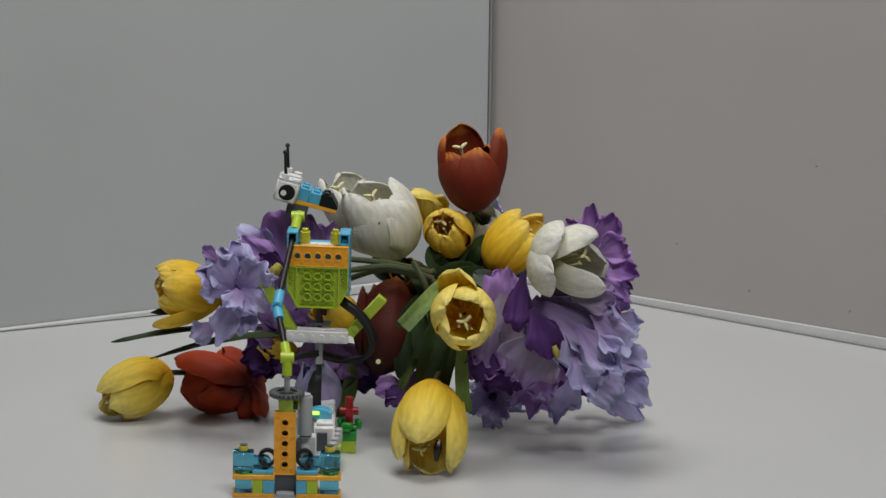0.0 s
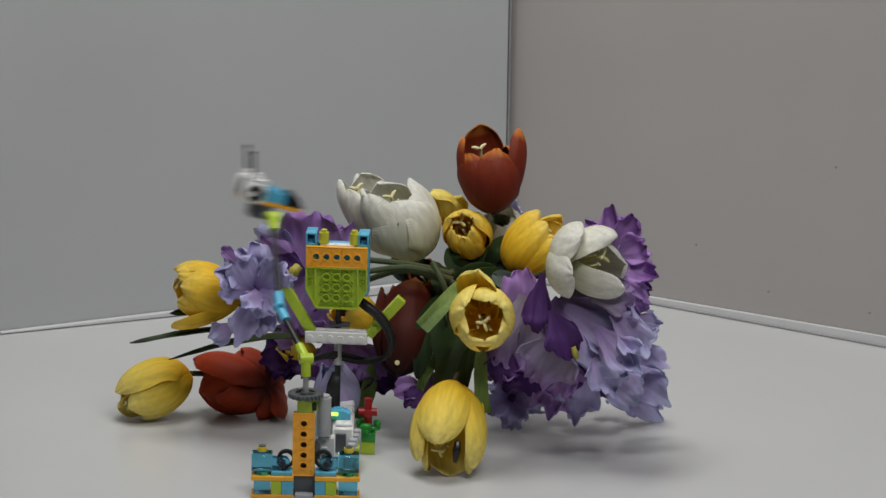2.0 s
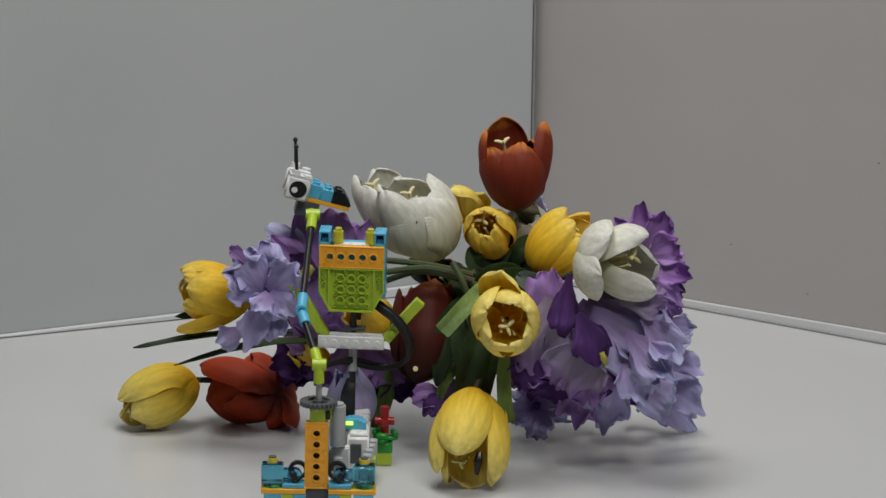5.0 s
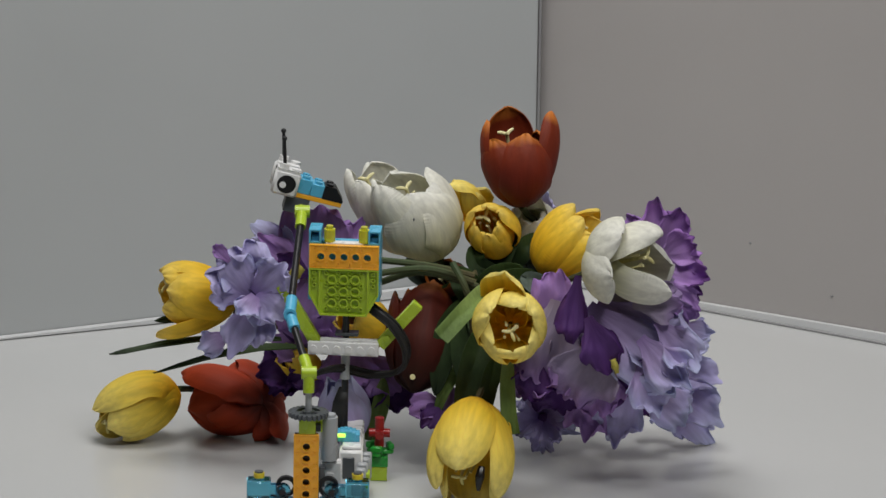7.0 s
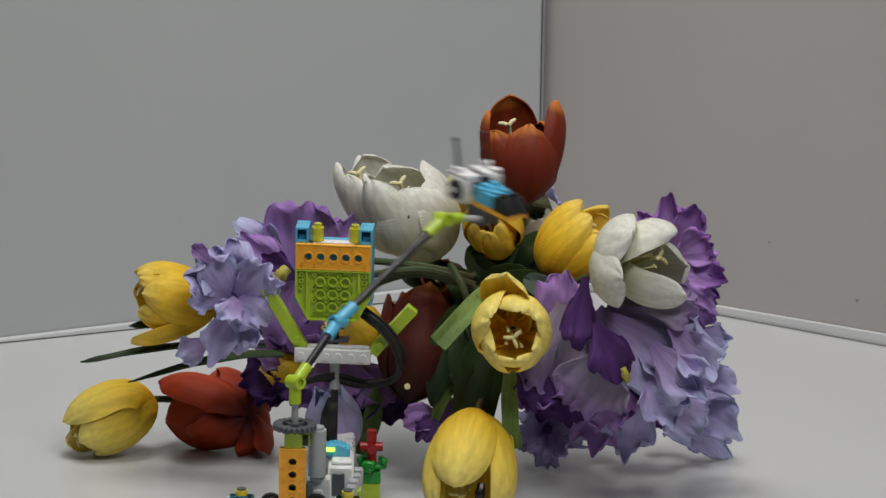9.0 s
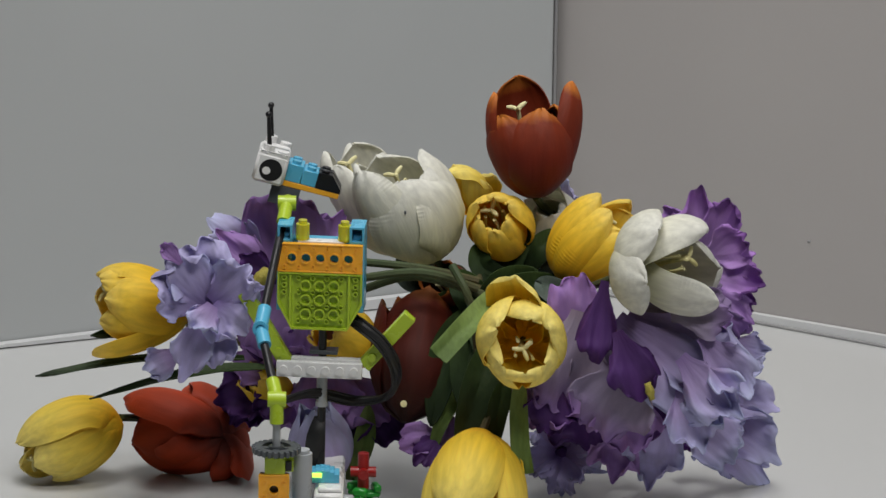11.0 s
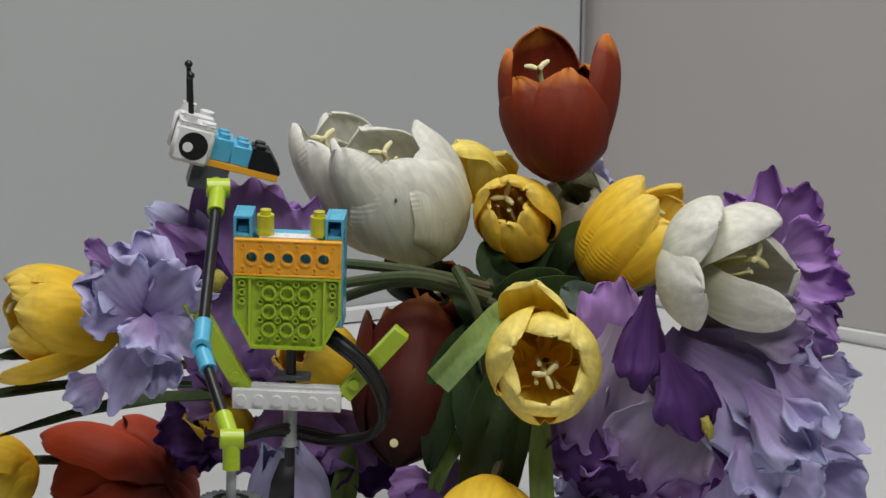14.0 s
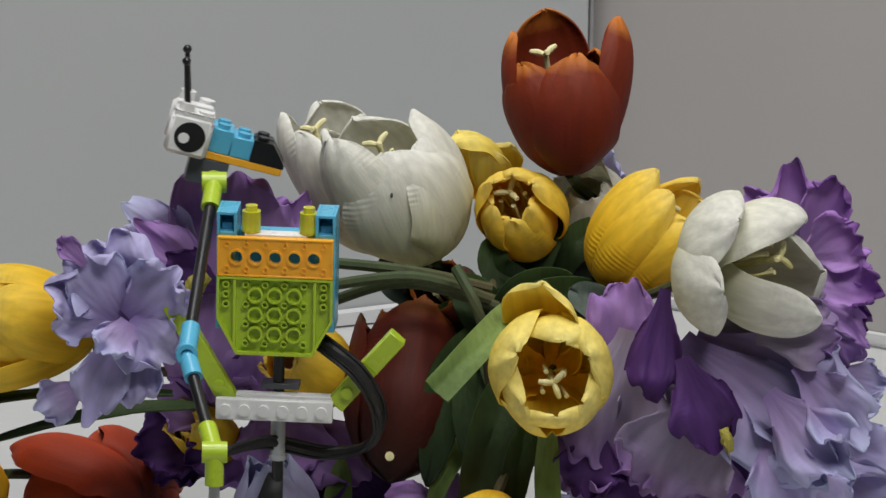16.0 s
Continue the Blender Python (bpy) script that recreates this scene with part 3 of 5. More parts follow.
# ---- tulips ----
HUB = Vector((0.0198, 0.1700, 0.1263))
t_red = faced_tulip("tall rust-red tulip with one petal standing apart", (0.0480, 0.2050, 0.2003), M_REDP, (3, -27, 2), [
    ((-6, 12, 17), (-9, 41, 8), 17), ((-25, 2, 2), (-21, 31, 0), 14), ((21, 2, 9), (13, 25, 4), 14),
    ((-14, -5, -15), (-18, 18, -11), 15), ((5, -6, -22), (5, 22, -15), 19), ((25, 5, -8), (22, 38, -1), 12)],
    ((0, -14, 4), (-8, 23, -6)), [(0.0554, 0.2150, 0.1640), (0.0640, 0.2350, 0.1480), (0.0610, 0.2550, 0.1172)], seed=3, stamens=0)
t_w1 = faced_tulip("large creamy white tulip leaning over the toy bird", (-0.0236, 0.1950, 0.1693), M_IVORY, (19, -31, 4), [
    ((-2, 10, 20), (-16, 27, 8), 22), ((33, 4, 2), (9, 31, 4), 22), ((-24, 2, 6), (-27, 22, 4), 18),
    ((-17, -12, -14), (-25, 18, -10), 22), ((29, -5, -9), (13, 20, -11), 22), ((9, -9, -24), (-2, 13, -21), 27)],
    ((6, -8, 4), (-5, 17, -8)), [(0.0020, 0.2100, 0.1280), (0.0105, 0.2300, 0.1207), (0.0174, 0.2500, 0.0958)], seed=5)
t_w2 = faced_tulip("creamy white tulip behind another white tulip", (-0.0458, 0.2350, 0.1591), M_IVORY, (22, -28, 4), [
    ((-4, 14, 16), (-8, 33, 6), 18), ((-22, 2, 4), (-23, 28, 2), 18), ((16, 4, 4), (10, 28, 4), 16), ((-12, -8, -12), (-17, 20, -10), 18), ((8, -8, -12), (0, 19, -12), 17)],
    ((2, -6, 2), (-10, 22, -6)), [(-0.0136, 0.2450, 0.1300), (-0.0027, 0.2550, 0.1132)], seed=7)
t_y1 = faced_tulip("golden yellow tulip facing forward in the bouquet", (0.0310, 0.1950, 0.1589), M_GOLD, (5, -12, 16), cup_petals((19.5, 21), (-4, 6), 9.5, -16, turn=0.5, half=14.5),
    ((1, -4, 10), (-5, 8, -9)), [(0.0430, 0.2200, 0.1428), (0.0482, 0.2350, 0.1323), (0.0464, 0.2550, 0.1074)], seed=9, arc=1.25)
t_y1b = faced_tulip("golden yellow tulip half hidden at the back", (0.0143, 0.2400, 0.1701), M_YELLOW, (4, -18, 4), [
    ((1, 12, -3), (-13, 5, -9), 12), ((8, 8, 4), (12, 4, -3), 11), ((-6, 4, 10), (-10, 9, 4), 11), ((0, -4, -8), (2, 4, -9), 11)], None, [tuple(HUB)], seed=11)
t_y2 = faced_tulip("golden tulip with ribbed petals tilted sideways", (0.0785, 0.1650, 0.1598), M_GOLD, (-13, -22, 10), [
    ((6, 16, 14), (25, 21, 6), 15), ((20, 2, 6), (28, 12, 0), 13), ((-17, 6, -3), (8, 25, -4), 15), ((-12, -2, -12), (14, 15, -14), 15), ((0, -12, -15), (23, 2, -17), 16)],
    ((2, 0, 2), (12, 11, -4)), [(0.0611, 0.2000, 0.1250), (0.0486, 0.2300, 0.1054)], seed=13)
t_w3 = faced_tulip("bright white open tulip with yellow centre", (0.1169, 0.0950, 0.1665), M_IVORY, (-8, -2, 24), [
    ((2, 24, 6), (28, 18, -6), 25), ((27, 2, 12), (36, -2, -2), 24), ((5, -24, 1), (35, -21, -9), 19), ((-20, 16, -3), (1, 17, -19), 23), ((-25, -11, -2), (-5, -12, -22), 22)],
    ((-2, -2, 8), (19, 3, -6)), [(0.0865, 0.1400, 0.1406), (0.0637, 0.1700, 0.1237)], seed=15, arc=1.2)
t_w4 = tulip("white tulip hidden behind the golden tulips", (0.0706, 0.2300, 0.1371), (0.0599, 0.2100, 0.1689), 0.018, M_IVORY, (0.7, 0.5), 0, stem=[(0.0506, 0.2100, 0.1208)], seed=17, stamens=False)
t_ym = faced_tulip("open pale yellow tulip with curled stamens", (0.0439, 0.0900, 0.1248), M_YELLOW, (0, -4, 24), [
    ((0, 28, 3), (-4, 32, -9), 18), ((26, 8, -4), (15, 3, -18), 21), ((7, 22, -6), (5, 9, -18), 19), ((-26, 9, -4), (-14, 4, -19), 21),
    ((-20, -18, -3), (-11, -17, -18), 19), ((22, -17, -3), (13, -16, -17), 19), ((2, -28, -4), (2, -21, -19), 22)],
    ((0, -4, 14), (1, -8, -10)), [(0.0532, 0.1250, 0.1253), (0.0431, 0.1650, 0.1250)], seed=19, arc=1.2, stamens=4)
t_rc = tulip("dark red tulip seen from its cut stem end", (-0.0214, 0.1550, 0.0531), (-0.0121, 0.2000, 0.1122), 0.0265, M_MAROON_SHADED, (0.95, 0.75), 10, seed=21, stamens=False, lens=[1.0, 0.9, 1.05, 0.9, 1.0, 0.95])
t_rs = tulip("small orange-red tulip deep inside the bouquet", (0.0076, 0.2150, 0.1063), (-0.0030, 0.1850, 0.1301), 0.0150, M_REDP, (0.8, 0.6), 0, stem=[tuple(HUB)], seed=23, high=0.8)
t_yf = faced_tulip("pale yellow tulip lying nose down on the table", (0.0184, 0.0750, 0.0388), M_YELLOW, (4, 31, 22), [
    ((2, -10, 19), (2, -39, 2), 24), ((-20, -6, 10), (-16, -35, -2), 17), ((24, -6, 8), (17, -37, -3), 17),
    ((-29, 3, 0), (-22, -27, -11), 17), ((29, 3, 0), (19, -33, -9), 17), ((-4, 18, -17), (-9, -14, -26), 19)],
    ((2, 2, 2), (-6, -20, -10)), [(0.0300, 0.1200, 0.0800), (0.0331, 0.1500, 0.0858)], seed=25)
t_yl = faced_tulip("yellow tulip bud lying on the table", (-0.2106, 0.2075, 0.0285), M_YELLOW, (27, 8, 4), [
    ((-4, 4, 18), (-27, -14, 6), 20), ((-14, -10, 2), (-29, -20, -2), 13), ((16, -20, -2), (-10, -27, -6), 15), ((12, -7, -18), (-20, -19, -17), 17), ((-2, 19, -8), (-31, -7, -10), 21)],
    ((0, -6, 2), (-22, -17, -6)), [(-0.1720, 0.2300, 0.0300), (-0.1402, 0.2500, 0.0220)], seed=27)
t_rl = faced_tulip("scarlet tulip lying on the table, stem hole showing", (-0.1403, 0.2193, 0.0300), M_SCARLET, (16, -6, -19), [
    ((22, 12, 6), (6, 14, 26), 26), ((30, -16, 4), (20, -20, 24), 22), ((2, -23, 0), (-14, -22, 16), 24), ((-15, -10, -12), (-36, -10, 6), 24), ((12, 17, -6), (2, 22, 20), 24), ((25, -6, -6), (30, -14, 16), 22), ((-8, 20, -9), (-40, 13, 4), 27)],
    None, None, seed=29, arc=1.3, ruffle=1.2)
t_ybl = faced_tulip("golden tulip lying over leaves at the bouquet's edge", (-0.1707, 0.1650, 0.1160), M_GOLD, (27, -4, 8), [
    ((2, 24, 6), (-25, 18, 2), 18), ((-2, 2, 16), (-25, 6, 8), 16), ((4, 15, -10), (-22, 15, -8), 13), ((2, -25, -2), (-26, -27, -6), 12), ((4, -14, -12), (-22, -9, -10), 13), ((6, 1, -19), (-19, 4, -15), 16)],
    ((-2, 2, 2), (-20, 8, -2)), [(-0.1378, 0.1900, 0.0888), (-0.0978, 0.2000, 0.0865)], seed=31)
t_yx1 = tulip("golden tulip hidden behind the toy bird", (-0.0416, 0.2000, 0.0790), (-0.0695, 0.1800, 0.1022), 0.019, M_GOLD, (0.7, 0.5), 0, stem=[(-0.0236, 0.2250, 0.0712)], seed=33)
t_yx2 = tulip("golden tulip low in the bouquet", (-0.0899, 0.2150, 0.0456), (-0.1134, 0.1900, 0.0683), 0.0125, M_GOLD, (0.7, 0.5), 0, stem=[(-0.0721, 0.2300, 0.0369)], seed=35)
t_bud = tulip("closed pale blue-violet iris bud behind the toy bird", (-0.0660, 0.1750, 0.0037), (-0.0739, 0.1650, 0.0553), 0.0195, M_SKY, (0.5, 0.4), 0, seed=37, stamens=False)
# the cut stem end on the dark red tulip, and the dark stamen clump in the low yellow one
bm = bmesh.new()
q = Vector((-0.0219, 0.1410, 0.0684)) - t_rc.location
rod(bm, Vector((-0.0218, 0.1660, 0.0599)) - t_rc.location, q, 0.0019, 10)
part("stem_stub", bm, M_STAMEN, t_rc, "cream cut stem end", None, True)
bm = bmesh.new()
q = faced(7, -19, -12)
tube(bm, [tuple(q + Vector((0.001, 0.003, 0.006))), tuple(q), tuple(q + Vector((-0.001, 0, -0.010)))], [0.0022, 0.0034, 0.0012], 8)
part("anther", bm, M_BLACK, t_yf, "black dried anther clump", None, True)

bm = bmesh.new()
ring(bm, faced(16, -6, -19), faced(2, 1, -10), 0.0016, 0.0009, 0.0012, 12)
part("stem_hole", bm, M_MAROON_SHADED, t_rl, "dark round stem hole", None, True)

bm = bmesh.new()
bmesh.ops.create_icosphere(bm, subdivisions=2, radius=0.0008)
for v in bm.verts:
    v.co = faced(1.2, -4.6, -25.4) + Vector((v.co.x * 0.8, v.co.y * 0.6, v.co.z * 1.5))
part("blemish", bm, M_DGREY, t_w1, "small grey spot", None, True)

# leaves
leaf(t_ym, [(0.0330, 0.1300, 0.1400), (0.0181, 0.0950, 0.1342), (-0.0026, 0.0750, 0.1163)], 0.0125, M_LEAF_PALE, cut=True, fold=0.12, seed=1)
leaf(t_ym, [(0.0431, 0.1050, 0.0957), (0.0435, 0.0950, 0.0662), (0.0466, 0.0900, 0.0440)], 0.0105, M_LEAF_PALE, cut=True, fold=0.15, seed=2)
leaf(t_ym, [(0.0279, 0.1300, 0.1084), (0.0194, 0.1150, 0.0831), (0.0099, 0.1100, 0.0515)], 0.019, M_LEAF_SHADED, fold=0.2, tip=0.3, seed=3)
leaf(t_rc, [(0.0207, 0.1700, 0.0740), (0.0031, 0.1550, 0.0618), (-0.0063, 0.1500, 0.0355)], 0.0095, M_LEAF_PALE, fold=0.2, seed=4)
leaf(t_ym, [(0.0350, 0.1150, 0.0893), (0.0310, 0.1100, 0.0729), (0.0258, 0.1100, 0.0425)], 0.012, M_LEAF_SHADED, fold=0.2, tip=0.3, seed=21)
leaf(t_y1, [(0.0198, 0.1900, 0.1479), (0.0223, 0.1850, 0.1356), (0.0440, 0.1950, 0.1258)], 0.013, M_LEAF_SHADED, fold=0.25, seed=5)
leaf(t_y1, [(0.0399, 0.2050, 0.1253), (0.0525, 0.1950, 0.1438), (0.0645, 0.2050, 0.1535)], 0.015, M_LEAF_SHADED, fold=0.2, seed=6)
leaf(t_w1, [(-0.0243, 0.2000, 0.1368), (-0.0227, 0.1900, 0.1274), (-0.0106, 0.2000, 0.1153)], 0.009, M_LEAF_GREY, fold=0.15, tip=0.4, seed=7)
leaf(t_w1, [(-0.0064, 0.2000, 0.1324), (-0.0129, 0.1900, 0.1276), (-0.0135, 0.2100, 0.1107)], 0.008, M_LEAF_GREY, fold=0.15, tip=0.4, seed=8)
leaf(t_ybl, [(-0.1120, 0.1750, 0.0832), (-0.1701, 0.1650, 0.0842), (-0.2291, 0.1550, 0.0766)], 0.0085, M_LEAF_SHADED, (0, -0.3, 1), fold=0.2, seed=9)
leaf(t_ybl, [(-0.1000, 0.1700, 0.0794), (-0.1406, 0.1600, 0.0785), (-0.1993, 0.1750, 0.0579)], 0.0095, M_LEAF_SHADED, (0, -0.3, 1), fold=0.2, seed=10)
leaf(t_ybl, [(-0.1716, 0.1850, 0.0947), (-0.1859, 0.1800, 0.0955), (-0.1990, 0.1750, 0.0951)], 0.006, M_LEAF_SHADED, fold=0.2, seed=11)
leaf(t_bud, [(-0.0530, 0.2000, -0.0005), (-0.0454, 0.1850, 0.0289), (-0.0436, 0.1900, 0.0483)], 0.012, M_LEAF_PALE, fold=0.2, seed=12)
leaf(t_bud, [(-0.0454, 0.2000, -0.0037), (-0.0499, 0.1900, 0.0159), (-0.0525, 0.1950, 0.0348)], 0.009, M_LEAF_PALE, fold=0.2, seed=13)
leaf(t_w3, [(0.0803, 0.1500, 0.1209), (0.0626, 0.1500, 0.1328), (0.0514, 0.1600, 0.1357)], 0.015, M_LEAF_GREY, fold=0.2, seed=14)
leaf(t_y2, [(0.0609, 0.2050, 0.1178), (0.0544, 0.2000, 0.1332), (0.0605, 0.2100, 0.1458)], 0.014, M_LEAF_GREY, fold=0.2, seed=15)
# leaves deep in the bouquet; their dark green has the shade painted in
for k, (pa, pb, pc) in enumerate((
        ((0.0260, 0.1750, 0.1126), (0.0342, 0.1650, 0.1310), (0.0529, 0.1650, 0.1403)), ((0.0288, 0.1700, 0.1141), (0.0428, 0.1600, 0.1296), (0.0691, 0.1650, 0.1345)),
        ((0.0232, 0.1800, 0.1110), (0.0141, 0.1750, 0.1247), (0.0052, 0.1800, 0.1353)), ((0.0261, 0.1750, 0.1095), (0.0503, 0.1600, 0.1175), (0.0721, 0.1600, 0.1223)),
        ((0.0201, 0.1750, 0.1125), (0.0288, 0.1550, 0.0944), (0.0440, 0.1500, 0.0593)), ((0.0201, 0.1750, 0.1125), (0.0143, 0.1500, 0.0836), (0.0235, 0.1400, 0.0502)),
        ((0.0172, 0.1750, 0.1125), (0.0027, 0.1600, 0.0924), (-0.0056, 0.1500, 0.0526)), ((0.0263, 0.1900, 0.1141), (0.0349, 0.1950, 0.1375), (0.0508, 0.2000, 0.1608)),
        ((0.0173, 0.1900, 0.1202), (-0.0003, 0.1850, 0.1092), (-0.0238, 0.1800, 0.0981)))):
    leaf(t_rs, [pa, pb, pc], 0.020, M_LEAF_SHADED, fold=0.22, seed=40 + k)
# loose stems that run out behind the toy bird
for pts in ([(0.0197, 0.1700, 0.1324), (-0.0126, 0.1650, 0.1408), (-0.0534, 0.1700, 0.1430), (-0.0887, 0.1800, 0.1418)], [(0.0195, 0.1600, 0.1308), (-0.0126, 0.1550, 0.1413), (-0.0532, 0.1600, 0.1345), (-0.0883, 0.1700, 0.1250)],
            [(0.0226, 0.1650, 0.1263), (-0.0155, 0.1600, 0.1373), (-0.0474, 0.1650, 0.1270), (-0.0826, 0.1750, 0.1113)], [(0.0046, 0.1500, 0.1472), (0.0148, 0.1400, 0.1292), (0.0199, 0.1500, 0.0959)]):
    ob = thing("flower_stem", "dark brown-green cloth flower stem in the bouquet", "flower stem", pts[0], "bouquet stems")
    bm = bmesh.new()
    tube(bm, [tuple(Vector(p) - Vector(pts[0])) for p in pts], [0.0024] * len(pts), 8)
    part("stem", bm, M_STEM, ob, "", None, True)


# ---- irises ----
def beard(parent, a, b, r=0.004):
    bm = bmesh.new()
    a, b = Vector(a) - Vector(parent.location), Vector(b) - Vector(parent.location)
    tube(bm, [tuple(a), tuple((a + b) / 2), tuple(b)], [r * 0.7, r, r * 0.5], 10)
    for v in bm.verts:
        v.co += Vector((noise.noise(v.co * 700), noise.noise(v.co * 650 + Vector((3, 1, 2))), noise.noise(v.co * 720))) * 0.0008
    part("beard", bm, M_BEARD, parent, "fuzzy yellow beard", None, True)


i1 = iris("large violet iris behind the toy bird", (-0.0943, 0.2100, 0.1129))
for sd, (r, t, w, mt, kw) in enumerate([
        ((-0.0926, 0.2050, 0.1113), (-0.0925, 0.2000, 0.1719), 0.058, M_VIOLET, dict(frill=0.05, waves=2.2, cup=-0.15)),
        ((-0.0837, 0.2070, 0.1108), (-0.0626, 0.2100, 0.1591), 0.040, M_VIOLET, dict(frill=0.08)),
        ((-0.1016, 0.2070, 0.1230), (-0.1376, 0.2050, 0.1547), 0.030, M_SKY, dict(frill=0.08)),
        ((-0.0983, 0.2000, 0.1220), (-0.1291, 0.1950, 0.1493), 0.022, M_VIOLET, dict(frill=0.10)),
        ((-0.0967, 0.1950, 0.1235), (-0.1207, 0.1850, 0.1354), 0.024, M_PURPLE, dict(frill=0.10)),
        ((-0.0969, 0.2000, 0.1220), (-0.1054, 0.1900, 0.0784), 0.050, M_VIOLET, dict(frill=0.08)),
        ((-0.0836, 0.2030, 0.1151), (-0.0773, 0.1950, 0.0771), 0.050, M_VIOLET, dict(frill=0.06))]):
    frill_petal(i1, r, t, w, mt, 40 + sd, **kw)
beard(i1, (-0.1028, 0.1800, 0.1340), (-0.1105, 0.1750, 0.1256), 0.0045)

i2 = iris("pale lilac ruffled iris beside a golden tulip", (-0.1338, 0.1500, 0.1229))
for sd, (r, t, w, mt, kw) in enumerate([
        ((-0.1324, 0.1500, 0.1214), (-0.1387, 0.1400, 0.1597), 0.042, M_LILAC, dict(frill=0.14, waves=2.4, neck=0.34)),
        ((-0.1335, 0.1450, 0.1244), (-0.1653, 0.1300, 0.1376), 0.034, M_LILAC, dict(frill=0.12, waves=2.4, neck=0.34)),
        ((-0.1321, 0.1450, 0.1229), (-0.1525, 0.1320, 0.1529), 0.030, M_LILAC, dict(frill=0.14, waves=2.4, neck=0.34)),
        ((-0.1318, 0.1400, 0.1260), (-0.1111, 0.1300, 0.1487), 0.032, M_LILAC, dict(frill=0.14, waves=2.4, neck=0.34)),
        ((-0.1317, 0.1380, 0.1251), (-0.1175, 0.1250, 0.1143), 0.030, M_LILAC, dict(frill=0.15, waves=2.4, neck=0.34)),
        ((-0.1328, 0.1420, 0.1208), (-0.1285, 0.1300, 0.0909), 0.026, M_LILAC, dict(frill=0.14, waves=2.4, neck=0.34)),
        ((-0.1337, 0.1380, 0.1221), (-0.1483, 0.1250, 0.0869), 0.024, M_LILAC, dict(frill=0.12, waves=2.4, neck=0.34)),
        ((-0.1313, 0.1320, 0.1269), (-0.1406, 0.1200, 0.1156), 0.022, M_SKY, dict(frill=0.16, waves=2.4, neck=0.34)),
        ((-0.1493, 0.1350, 0.1497), (-0.1601, 0.1350, 0.1614), 0.010, M_VIOLET, dict(frill=0.1, waves=2.4, neck=0.34)),
        ((-0.1188, 0.1400, 0.1336), (-0.1063, 0.1300, 0.1383), 0.014, M_LILAC, dict(frill=0.12, waves=2.4, neck=0.34)),
        ((-0.1514, 0.1500, 0.0938), (-0.1685, 0.1450, 0.0831), 0.020, M_SKY, dict(frill=0.12, waves=2.4, neck=0.34))]):
    frill_petal(i2, r, t, w, mt, 60 + sd, **kw)

i3 = iris("violet iris low behind the toy bird", (-0.0656, 0.2100, 0.0629))
for sd, (r, t, w, mt, kw) in enumerate([
        ((-0.0717, 0.2100, 0.0754), (-0.0694, 0.1850, 0.0412), 0.046, M_VIOLET, dict(frill=0.10)),
        ((-0.0656, 0.2070, 0.0639), (-0.0366, 0.1850, 0.0448), 0.034, M_VIOLET, dict(frill=0.10)),
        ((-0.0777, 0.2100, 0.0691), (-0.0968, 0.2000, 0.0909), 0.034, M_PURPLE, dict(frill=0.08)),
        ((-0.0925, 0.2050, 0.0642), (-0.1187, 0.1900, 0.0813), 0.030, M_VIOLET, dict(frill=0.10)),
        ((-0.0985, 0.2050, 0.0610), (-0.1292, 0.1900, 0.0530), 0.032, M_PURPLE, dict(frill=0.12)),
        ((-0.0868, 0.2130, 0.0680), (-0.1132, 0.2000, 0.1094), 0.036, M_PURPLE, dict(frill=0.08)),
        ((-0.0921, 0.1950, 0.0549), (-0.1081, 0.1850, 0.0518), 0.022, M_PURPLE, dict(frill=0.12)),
        # the next three petals are added partly for shade on the table behind
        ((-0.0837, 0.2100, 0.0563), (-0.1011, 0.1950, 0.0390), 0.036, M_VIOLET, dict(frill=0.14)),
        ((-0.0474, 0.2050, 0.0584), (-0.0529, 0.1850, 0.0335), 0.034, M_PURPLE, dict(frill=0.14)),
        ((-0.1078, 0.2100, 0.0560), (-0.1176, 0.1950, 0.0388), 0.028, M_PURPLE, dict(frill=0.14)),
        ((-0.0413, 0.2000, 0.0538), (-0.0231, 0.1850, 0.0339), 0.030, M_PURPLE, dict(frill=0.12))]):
    frill_petal(i3, r, t, w, mt, 80 + sd, **kw)

i4 = iris("dark violet iris bud under the dark red tulip", (-0.0025, 0.1600, 0.0460))
for sd, (r, t, w, mt) in enumerate([((-0.0011, 0.1600, 0.0460), (-0.0208, 0.1350, 0.0478), 0.020, M_VIOLET), ((-0.0011, 0.1550, 0.0462), (-0.0128, 0.1350, 0.0362), 0.020, M_PURPLE),
                                    ((0.0033, 0.1650, 0.0537), (0.0065, 0.1500, 0.0247), 0.036, M_VIOLET)]):
    frill_petal(i4, r, t, w, mt, 95 + sd, frill=0.05)

i5 = iris("upright purple iris with dark petal rims", (0.1449, 0.1400, 0.1548))
for sd, (r, t, w, mt, kw) in enumerate([
        ((0.1449, 0.1400, 0.1548), (0.1424, 0.1300, 0.1972), 0.030, M_TIPPED, dict(frill=0.12)),
        ((0.1475, 0.1380, 0.1584), (0.1620, 0.1250, 0.1932), 0.022, M_TIPPED, dict(frill=0.10)),
        ((0.1468, 0.1300, 0.1577), (0.1707, 0.1150, 0.1770), 0.026, M_TIPPED, dict(frill=0.14)),
        ((0.1468, 0.1280, 0.1524), (0.1785, 0.1100, 0.1521), 0.032, M_TIPPED, dict(frill=0.16, waves=4)),
        ((0.1501, 0.1300, 0.1459), (0.1746, 0.1150, 0.1364), 0.024, M_TIPPED, dict(frill=0.14)),
        ((0.1486, 0.1150, 0.1473), (0.1720, 0.1000, 0.1286), 0.022, M_VIOLET, dict(frill=0.16, waves=4)),
        ((0.1425, 0.1450, 0.1533), (0.1228, 0.1450, 0.1823), 0.026, M_VIOLET, dict(frill=0.10))]):
    frill_petal(i5, r, t, w, mt, 110 + sd, **kw)

